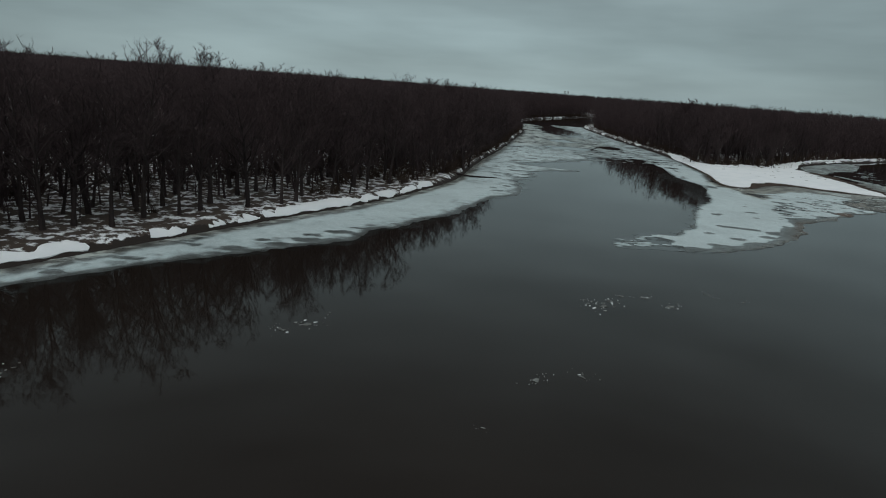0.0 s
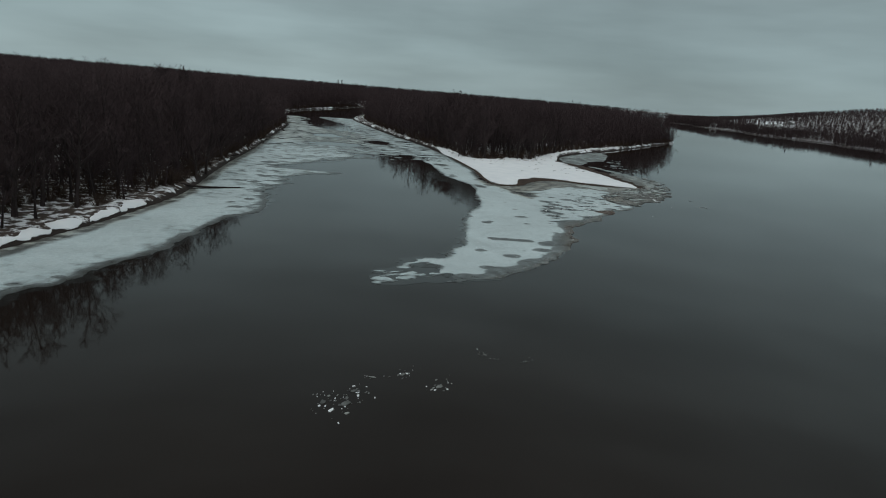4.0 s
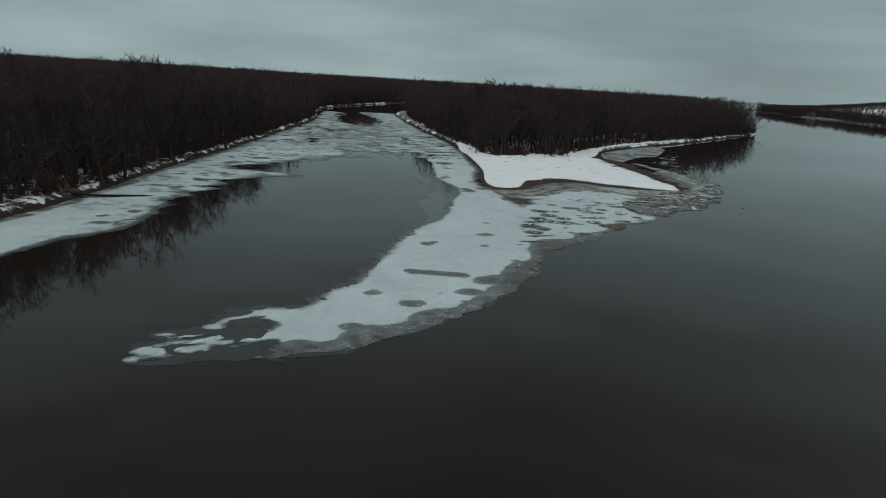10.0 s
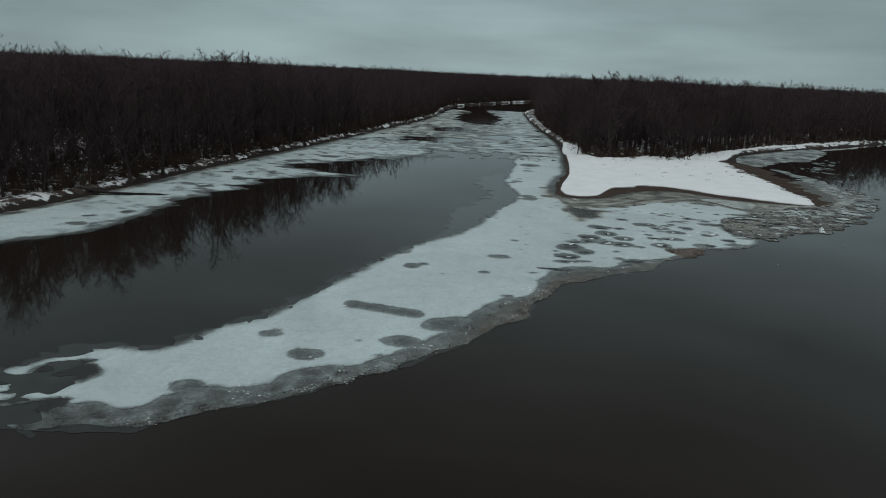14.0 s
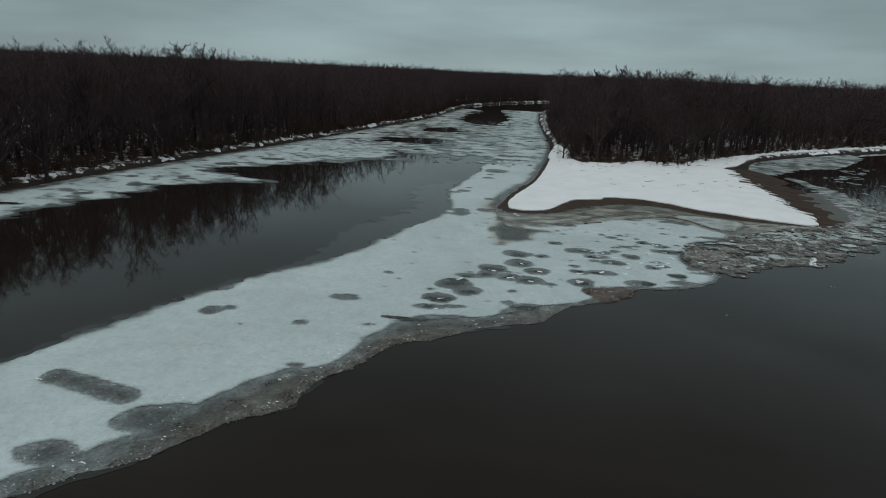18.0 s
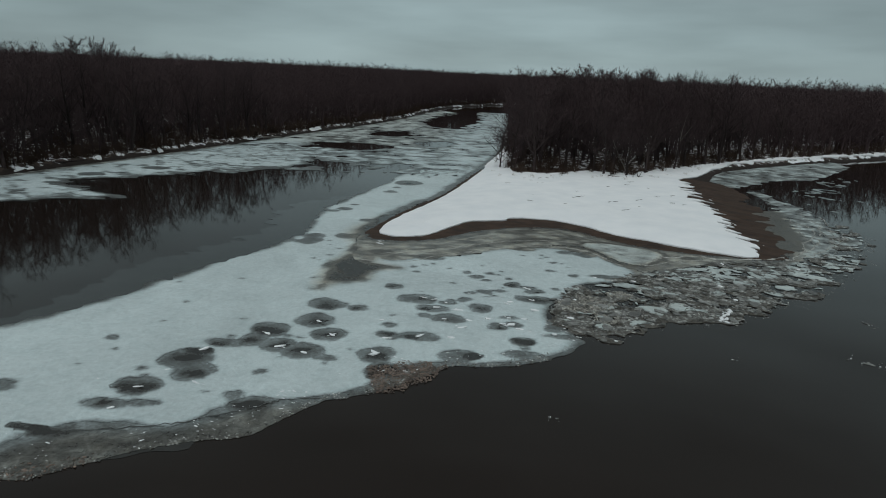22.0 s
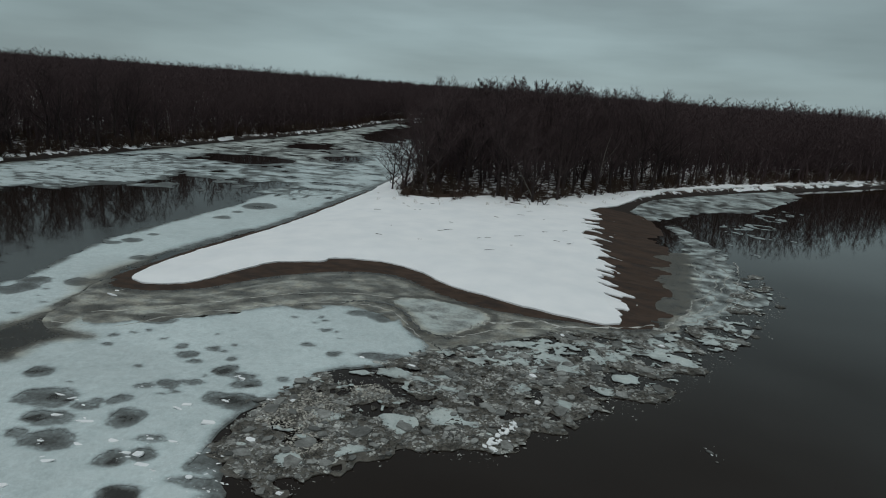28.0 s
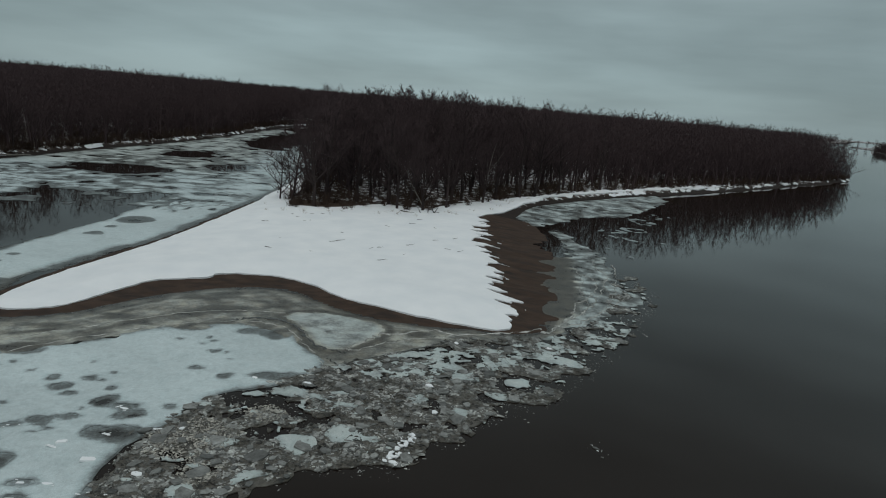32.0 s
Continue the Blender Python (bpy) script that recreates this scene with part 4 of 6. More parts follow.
def drift_pale(x, y):
    fine = 0.7 * fbm(x / 1.6, y / 1.6, 117, 3) + 0.6 * fbm(x * 1.8, y * 1.8, 118, 4)
    best = np.full(np.shape(x), -9.0)
    for dx, dy, a, b in DRIFT:
        r = np.hypot((x - dx) / a, (y - dy) / b)
        best = np.maximum(best, (0.26 - np.abs(r - 0.72)) * min(a, b) - 0.3 + 0.75 * fine)
    return np.maximum(best, np.minimum(sdf(SHORE_FILM, x, y) - 0.2 + 0.6 * fine, -0.7 + 1.5 * fine))


COVE_LOOK = {"crust": cove_crust, "mud": lambda x, y: 0.9 * smooth(1.4, -0.4, -sdf(COVE_FILM, x, y)) + 0.25}
cove_ice = sheet("cove_ice", cove_film, (106, 156, 180, 274), 0.34, 0.03, 0.06, M_ICE, attrs=COVE_LOOK)
tagged(cove_ice, "thin grey ice film in the cove behind the sand bar", "ice sheet")
rims = sheet("drifting_rim", drift_pale, (108, 180, 180, 274), 0.24, 0.05, 0.035, M_ICE, cove_ice, "ragged white rims and drifting pieces")
rims["kind"] = "stuff"

ridge([(112.3, 159.4), (114.7, 162.7), (117.6, 166.5), (120.2, 171.4), (122.9, 178.2)], 5, cove_ice, "cracked pale ridge", 0.11)
ridge([(112.9, 160.2), (115.6, 164.4), (116.9, 167.8), (119.3, 171.1), (121.3, 176.5), (120.4, 179.3)], 6, cove_ice, "cracked pale ridge", 0.08)
ridge([(118.4, 165.4), (121.0, 169.8), (123.2, 175.4), (124.8, 180.6), (125.8, 185.0)], 8, cove_ice, "cracked pale ridge", 0.07)
ridge([(121.6, 172.6), (122.0, 176.4), (123.4, 179.0), (123.2, 184.0), (124.4, 188.0)], 9, cove_ice, "cracked pale ridge", 0.05)
ridge([(116.8, 164.8), (118.2, 168.4), (118.6, 172.6), (120, 177.4), (120.4, 183)], 7, cove_ice, "cracked pale ridge", 0.05)
ridge([(114.0, 161.0), (116.2, 162.8), (119.0, 166.0), (121.6, 169.4), (123.4, 172.4)], 10, cove_ice, "cracked pale ridge", 0.07)

# ---- brash ice ----
BRASH = spline([(86.9, 137.2), (88.2, 141.5), (89.2, 145), (91.7, 146.2), (95.2, 150), (100, 153.2), (104, 156.2), (109, 157.8), (113.5, 160.0), (117.6, 164.6), (121.2, 171), (123.8, 177), (125.6, 181), (126.4, 178), (125.6, 171), (123.0, 166), (119.3, 159.8), (115.6, 154.2), (110.4, 147.8), (107.6, 145.3), (104.4, 142.6), (101.4, 140.2), (98.4, 138.4), (95.6, 137.8), (93.4, 136.8), (92.2, 134.9), (90.6, 133.5)])


def brash_field(x, y):
    east = smooth(104, 120, x)
    return np.minimum(sdf(BRASH, x, y) + 0.1 + 1.0 * fbm(x / 1.6, y / 1.6, 121, 6), 0.75 - 1.3 * east + 2.0 * fbm(x / 1.6, y / 1.3, 123, 6))


brash = sheet("brash_ice_field", brash_field, (84, 131, 136, 208), 0.24, lambda x, y: 0.045 + 0.03 * fbm(x * 1.4, y * 1.4, 127, 4), 0.07, M_BRASH)
tagged(brash, "jumbled field of broken grey ice slabs frozen off the sand bar", "brash ice")
# larger smooth plates and the lacy snow sheets next to the bar: x, y, half width, half length
PLATES = [(93.8, 137.1, .82, .92), (95.3, 140.6, 1.14, 1.0), (97.5, 141.8, .92, .8), (112.7, 153.3, .93, .8), (108.1, 149.3, .79, .66), (104, 144.8, .63, .55), (98.8, 141.2, .62, .45), (94, 146.3, 1, .6), (91.9, 145.8, .68, .46), (90.8, 136.1, .68, .52), (91.6, 140.2, .9, .5), (101.5, 146.2, .8, .4), (106.6, 147.2, .7, .4), (97.0, 146.6, .9, .35)]
LACES = [(100.3, 150.9, 2.6, 2.2), (103.7, 151.9, 2.3, 2.3), (107.2, 153.2, 2.0, 1.8), (111.2, 155.0, 2.4, 1.8), (115.6, 157.9, 2.8, 1.7), (119.1, 161.4, 1.7, 1.9), (97.1, 151.0, 1.6, .6), (96.4, 145.0, 1.6, .7)]


def plate_field(x, y):
    """Smooth pale plates: lacy sheets next to the bar and single pieces farther out."""
    w = 0.6 * fbm(x / 1.3, y / 0.9, 129, 4) + 0.7 * fbm(x * 1.7, y * 2.0, 130, 4)
    best = np.minimum(ellipses(LACES, x, y, 0.8) + 0.2, 0.10 + 0.75 * w)
    best = np.maximum(best, ellipses(PLATES, x, y, 0.3) + 0.28 * w)
    return np.minimum(sdf(BRASH, x, y) - 0.2, np.maximum(best, -1.6 + 2.2 * w))


PLATE_LOOK = {"crust": lambda x, y: np.clip(0.16 + 0.5 * plate_field(x, y) + 0.15 * fbm(x / 0.8, y / 0.8, 131, 3), -0.2, 0.36), "mud": lambda x, y: 0.35 + 0.0 * x}
sheet("pale_plate", plate_field, (84, 131, 136, 208), 0.16, 0.085, 0.04, M_ICE, brash, "pale plates of snow ice", attrs=PLATE_LOOK)


def slab_mesh(name, seed, flatness):
    """An angular broken slab about 1 m across."""
    r = random.Random(seed)
    n = r.randint(5, 7)
    ang = sorted(r.uniform(0, 2 * math.pi) for _ in range(n))
    ang = [2 * math.pi * (k + 0.55 * (r.random() - 0.5)) / n for k in range(n)]
    rad = [r.uniform(0.32, 0.56) for _ in range(n)]
    ring = [(math.cos(a) * q, math.sin(a) * q * 0.8) for a, q in zip(ang, rad)]
    tilt = [r.uniform(-0.06, 0.06) for _ in range(n)]
    v = [(x, y, -flatness) for x, y in ring] + [(x * 0.97, y * 0.97, flatness * 0.75 + t * flatness * 4) for (x, y), t in zip(ring, tilt)] + [(x * 0.8, y * 0.8, flatness + t * flatness * 4) for (x, y), t in zip(ring, tilt)]
    f = [tuple(range(2 * n, 3 * n))] + [(k, (k + 1) % n, n + (k + 1) % n, n + k) for k in range(n)] + [(n + k, n + (k + 1) % n, 2 * n + (k + 1) % n, 2 * n + k) for k in range(n)]
    me = bpy.data.meshes.new(name)
    me.from_pydata(v, [], f)
    return me


def crumb_mesh(seed):
    r = random.Random(seed)
    n = 5
    ring = [(math.cos(6.283 * k / n + r.uniform(-0.4, 0.4)) * r.uniform(0.3, 0.55), math.sin(6.283 * k / n + r.uniform(-0.4, 0.4)) * r.uniform(0.25, 0.5)) for k in range(n)]
    v = [(x, y, -0.12) for x, y in ring] + [(x * 0.75, y * 0.75, r.uniform(0.05, 0.16)) for x, y in ring]
    me = bpy.data.meshes.new("crumb")
    me.from_pydata(v, [], [tuple(range(n, 2 * n))] + [(k, (k + 1) % n, n + (k + 1) % n, n + k) for k in range(n)])
    return me


CRUMBS = [crumb_mesh(500 + k) for k in range(10)]
SLABS = [slab_mesh("ice_slab", 300 + k, 0.05 + 0.02 * (k % 4)) for k in range(10)]
for me in SLABS:
    me.materials.append(M_CHUNK)
SNOW_SLABS = [slab_mesh("ice_lump", 340 + k, 0.10 + 0.03 * (k % 3)) for k in range(5)]
for me in SNOW_SLABS:
    me.materials.append(M_SNOW)
rng = random.Random(5)


def sample(field, box, count, seed, limit=0.0):
    """Random places where field is above the limit."""
    r = np.random.RandomState(seed)
    x, y = r.uniform(box[0], box[2], count), r.uniform(box[1], box[3], count)
    keep = field(x, y) > limit
    return list(zip(x[keep].tolist(), y[keep].tolist()))


made = 0
for x, y in sample(brash_field, (86, 133.5, 124, 175), 3000, 1, 0.1):
    if made < 290 and (x < 112 or rng.random() < 0.4):
        white = rng.random() < 0.012
        ob = new("ice_slab", (SNOW_SLABS if white else SLABS)[rng.randrange(5 if white else 10)])
        s = rng.uniform(0.3, 0.7) * (2.0 if rng.random() < 0.2 else 1.0)
        ob.parent = brash
        ob.matrix_basis = pose(x, y, 0.075 + 0.03 * s, rng.gauss(0, 5), rng.gauss(0, 5), rng.uniform(0, 360)) @ Matrix.Diagonal((s, s, min(s, 0.6) * rng.uniform(0.35, 0.8), 1))
        made += 1
for k in range(34):
    t = rng.random()
    ob = new("ice_slab", SNOW_SLABS[k % 5])
    q = rng.uniform(0.12, 0.45)
    ob.parent = brash
    ob.matrix_basis = pose(101.4 - 1.4 * t + rng.gauss(0, 0.2), 142.0 - 2.8 * t + rng.gauss(0, 0.22), 0.11, rng.gauss(0, 16), rng.gauss(0, 16), rng.uniform(0, 360)) @ Matrix.Diagonal((q * 1.3, q, q * 0.6, 1))


def merged(name, meshes, poses, mat, parent=None, label=""):
    """Many small pieces in one mesh."""
    vs, fs, off = [], [], 0
    base = []
    for me in meshes:
        me.calc_loop_triangles()
        base.append((np.array([v.co for v in me.vertices]), np.array([t.vertices[:] for t in me.loop_triangles], int)))
    for k, m in poses:
        v, f = base[k]
        m = np.array(m)
        vs.append(v @ m[:3, :3].T + m[:3, 3])
        fs.append(f + off)
        off += len(v)
    return quad_mesh(name, np.vstack(vs), np.vstack(fs), mat, parent, label)


poses = []
places = np.array(sample(lambda x, y: sdf(BRASH, x, y) + 0.45 + 0.9 * fbm(x, y, 8, 3), (85, 131, 128, 204), 260000, 2, 0.0))
solid, topped = brash_field(places[:, 0], places[:, 1]), plate_field(places[:, 0], places[:, 1])
for (x, y), b, p in zip(places.tolist(), solid, topped):
    if rng.random() < (0.06 if p > 0.12 else 0.85 if b > 0 else 0.25) and len(poses) < 60000:
        s = 0.05 + 0.24 * rng.random() ** 4.0
        if b <= 0:
            s *= 0.75
        poses.append((rng.randrange(10), pose(x, y, (0.075 if b > 0 else 0.0) + (0.04 if p > 0 else 0), rng.gauss(0, 14), rng.gauss(0, 14), rng.uniform(0, 360)) @ Matrix.Diagonal((s * 1.3, s * rng.uniform(0.5, 1.0), s * 0.45, 1))))
CHIPS = [slab_mesh("chip", 380 + k, 0.05) for k in range(10)]
flat = []
for (x, y), b in zip(places[:40000].tolist(), solid):
    if b > 0.05 and len(flat) < 5200 and rng.random() < 0.5:
        q = 0.12 + 0.38 * rng.random() ** 2.5
        flat.append((rng.randrange(10), pose(x, y, 0.065, rng.gauss(0, 4), rng.gauss(0, 4), rng.uniform(0, 360)) @ Matrix.Diagonal((q * 1.2, q, q * 0.35, 1))))
tagged(merged("ice_chips", CHIPS, flat, M_CRUMB, brash), "flat angular ice chips", kind="stuff")
tagged(merged("small_ice", CRUMBS, poses, M_CRUMB, brash), "small broken ice crumbs", kind="stuff")
# a paler heap of crumbs at the near end of the field
poses = []
for x, y in sample(lambda x, y: ellipses([(89.6, 140.2, 1.9, 2.2), (91.2, 137.6, 1.3, 1.2), (92.6, 143.2, 1.2, .9)], x, y, 0.8), (86, 134, 96, 146), 16000, 12, 0.05):
    if len(poses) < 3200:
        s = 0.05 + 0.2 * rng.random() ** 3
        poses.append((rng.randrange(10), pose(x, y, 0.085, rng.gauss(0, 14), rng.gauss(0, 14), rng.uniform(0, 360)) @ Matrix.Diagonal((s * 1.3, s * rng.uniform(0.5, 1.0), s * 0.5, 1))))
M_HEAP = material("pale_crumbs", 0.5, (0.12, 0.115, 0.098), (0.42, 0.41, 0.365), 1.2, detail=8, grain=0.75, island=0.7)
tagged(merged("pale_heap", CRUMBS, poses, M_HEAP, brash), "pale yellowish heap of ice crumbs", kind="stuff")
# rough crumbs along the outer margin of the ice sheet
poses = []
edge = np.array([(37.8, 84.6), (40, 87.2), (46, 90.4), (52.9, 96.2), (56, 101.2), (58.6, 103), (61.5, 109.4), (66, 114.7), (74.5, 121.2), (85, 129.8)])
def edge_band(x, y):
    d = c_slush(x, y)
    side = np.min(np.stack([np.hypot(x - a, y - b) for a, b in spline(edge, False)]), axis=0)
    return np.where((d > -0.1) & (d < 0.35 + 0.6 * vnoise(x, y, 4)), 2.0 - side, -1)


for x, y in sample(edge_band, (36, 83, 88, 132), 120000, 3):
    if len(poses) < 3200:
        s = 0.05 + 0.14 * rng.random() ** 2
        poses.append((rng.randrange(10), pose(x, y, 0.045, rng.gauss(0, 12), rng.gauss(0, 12), rng.uniform(0, 360)) @ Matrix.Diagonal((s, s, s, 1))))
tagged(merged("crumbled_rim", CRUMBS, poses, M_CRUMB, ice_sheet), "rough ice crumbs", kind="stuff")
RUBBLE = spline([(76.2, 126.4), (76.3, 125.0), (77.2, 123.4), (78.4, 123.8), (79.6, 124.9), (80.6, 126.9), (79.6, 127.6), (78.0, 127.3), (77.6, 126.4)])
poses = []
for x, y in sample(lambda x, y: sdf(RUBBLE, x, y) + 0.35 * fbm(x * 1.5, y * 1.5, 58, 3), (75, 122.5, 82, 128.5), 9000, 6):
    if len(poses) < 2600:
        s = 0.04 + 0.17 * rng.random() ** 3
        poses.append((rng.randrange(10), pose(x, y, 0.055, rng.gauss(0, 14), rng.gauss(0, 14), rng.uniform(0, 360)) @ Matrix.Diagonal((s * 1.3, s, s * 0.5, 1))))
M_RUBBLE = material("muddy_crumbs", 0.55, (0.060, 0.040, 0.030), (0.17, 0.130, 0.105), 0.7, detail=8, grain=0.7, island=0.7)
tagged(merged("crumbled_clump", CRUMBS, poses, M_RUBBLE, ice_sheet), "brown heap of ice crumbs", kind="stuff")
poses = []
BROWN_RIM = spline([(55.6, 100.4), (58.0, 102.8), (59.4, 106.2), (61.2, 109.4), (62.6, 112.2), (65.4, 114.4)], False)
for x, y in sample(lambda x, y: np.where((c_slush(x, y) > -0.15) & (c_slush(x, y) < 1.1), 1.6 - np.min(np.stack([np.hypot(x - a, y - b) for a, b in BROWN_RIM]), axis=0) + 0.8 * fbm(x, y, 55, 3), -1), (53, 98, 68, 117), 16000, 7, 0.5):
    if len(poses) < 1700:
        s = 0.04 + 0.15 * rng.random() ** 3
        poses.append((rng.randrange(10), pose(x, y, 0.045, rng.gauss(0, 14), rng.gauss(0, 14), rng.uniform(0, 360)) @ Matrix.Diagonal((s * 1.4, s, s * 0.5, 1))))
tagged(merged("crumbled_edge", CRUMBS, poses, M_RUBBLE, ice_sheet), "brown crumbs along the edge", kind="stuff")
# loose white bits lying on the ice near its outer margin
poses = []


def bits_band(x, y):
    d = sdf(C_SHEET, x, y)
    return np.where((d > 0.15) & (d < 4.5) & (x - y > -60), 0.15 + fbm(x / 2.2, y / 2.2, 63, 3) - 0.22 * np.maximum(d - 1.5, 0), -1)


for x, y in sample(bits_band, (40, 84, 92, 136), 9000, 9):
    if len(poses) < 620:
        s = 0.05 + 0.14 * rng.random() ** 4
        poses.append((rng.randrange(10), pose(x, y, 0.07, rng.gauss(0, 10), rng.gauss(0, 10), rng.uniform(-30, 30)) @ Matrix.Diagonal((s * 1.7, s * 0.8, s * 0.4, 1))))
tagged(merged("loose_snow", CRUMBS, poses, M_SNOW, ice_sheet), "loose white snow bits", kind="stuff")
# lumps of snow-covered ice standing in the melt spots
LUMPS = [(77.4, 139, .7), (78.2, 138.8, .5), (78.6, 137.1, 1.0), (80.4, 136.9, .9), (79.5, 134.9, .6), (81.3, 135, .6), (80.8, 133.5, .7), (84.1, 136.2, .8), (83.7, 134.9, .8), (85, 134.2, 1.1), (87.8, 135.6, .6), (84, 139.1, .9), (85.8, 140.5, .7), (88, 141.2, .6), (85.2, 136.2, .5), (85.5, 143.2, .8), (79.2, 138.3, .4), (80.8, 140.9, .4), (65, 123.4, .8), (65.6, 126.4, .8), (67.3, 122.3, 1.0), (64.5, 121.2, .9), (68.4, 129.6, .8), (69.9, 127.8, .9), (71.7, 127.3, .9), (71, 132.4, .7), (78.2, 131.4, 1.0), (76.2, 130.6, .8), (72.6, 130.3, .7), (60.5, 114.8, .3), (75.9, 128.3, .7), (64.5, 118.9, .6), (62, 121.6, .3), (70.6, 153.8, 1.0), (70.2, 154.8, .7)]
for lx, ly, size in LUMPS:
    for n in range(rng.randint(1, 3)):
        ob = new("ice_lump", SNOW_SLABS[rng.randrange(5)])
        ob.parent = ice_sheet
        s = size * (rng.uniform(0.42, 0.62) if n == 0 else rng.uniform(0.12, 0.28))
        ob.matrix_basis = pose(lx + (rng.uniform(-0.5, 0.5) if n else 0), ly + (rng.uniform(-0.3, 0.3) if n else 0), 0.05, rng.gauss(0, 9), rng.gauss(0, 9), rng.uniform(-35, 45)) @ Matrix.Diagonal((s * rng.uniform(1.4, 2.6), s * rng.uniform(0.6, 1.0), s * rng.uniform(0.3, 0.6), 1))
LONE_LUMPS = [(80.4, 131.6, .5), (86.0, 138.2, .8), (84.3, 134.9, .7), (88.6, 137.2, .7), (75.2, 133.6, .4), (87.3, 133.8, .5), (91.4, 147.9, .5), (84.1, 139.6, .6), (82.6, 135.6, .45), (76.0, 128.0, .6)]
for lx, ly, q in LONE_LUMPS:
    ob = new("ice_lump", SNOW_SLABS[rng.randrange(5)])
    ob.parent = ice_sheet
    ob.matrix_basis = pose(lx, ly, 0.07, rng.gauss(0, 8), rng.gauss(0, 8), rng.uniform(-30, 30)) @ Matrix.Diagonal((q * 1.3, q * 0.9, q * 0.6, 1))

# ---- floes drifting on the open water ----
FLOES = [(-10.0, 49.3, 1.3), (-11.8, 48.0, .8), (15.6, 59.0, 1.5), (14.2, 59.4, 1.1), (20.4, 62.6, .8), (7.0, 42.3, .9), (10.3, 43.4, .8), (-19.4, 26.7, .7), (3.1, 35.5, .4), (22.4, 60.3, 1.0), (27.8, 65, .6), (30.6, 63.3, .4), (18.1, 62.5, .6), (16.4, 60.6, .8), (107.6, 133.6, .9), (98.7, 132.3, .4), (111.2, 141.6, .6), (-27.5, 37.5, 1.6), (87, 122.5, .3)]
for fx, fy, s in FLOES:
    floe = new("ice_floe", SLABS[rng.randrange(10)])
    floe.matrix_basis = pose(fx, fy, 0.01, 0, 0, rng.uniform(0, 360)) @ Matrix.Diagonal((s * 0.8, s * 0.5, 0.5, 1))
    tagged(floe, "small grey slab of ice afloat on the dark river", "ice floe", "drifting floes")
    for _ in range(int(s * 20)):
        bit = new("fragment", (SNOW_SLABS[rng.randrange(5)] if rng.random() < 0.3 else SLABS[rng.randrange(10)]))
        bit.parent = floe
        q = 0.08 + 0.38 * rng.random() ** 2
        bit.matrix_basis = pose(rng.gauss(0, 1.0), rng.gauss(0, 1.0), 0.0, 0, 0, rng.uniform(0, 360)) @ Matrix.Diagonal((q * 1.3, q, 0.6, 1))


# ---- trees ----
def tube(vs, fs, pts, radii, sides):
    """Appends a tapered tube along pts to the lists."""
    base = len(vs)
    up = Vector((0.3, 0.9, 0.1))
    for k, p in enumerate(pts):
        d = (pts[min(k + 1, len(pts) - 1)] - pts[max(k - 1, 0)]).normalized()
        a = d.cross(up).normalized()
        b = d.cross(a)
        for s in range(sides):
            t = 2 * math.pi * s / sides
            vs.append(p + (a * math.cos(t) + b * math.sin(t)) * radii[k])
    for k in range(len(pts) - 1):
        for s in range(sides):
            i, j = base + k * sides + s, base + k * sides + (s + 1) % sides
            fs.append((i, j, j + sides))
            fs.append((i, j + sides, i + sides))


def bent(r, start, direction, length, n, wander, lift):
    pts, d, p = [start.copy()], direction.normalized(), start.copy()
    for _ in range(n):
        d = (d + Vector((r.gauss(0, wander), r.gauss(0, wander), r.gauss(0, wander) + lift))).normalized()
        p = p + d * (length / n)
        pts.append(p.copy())
    return pts


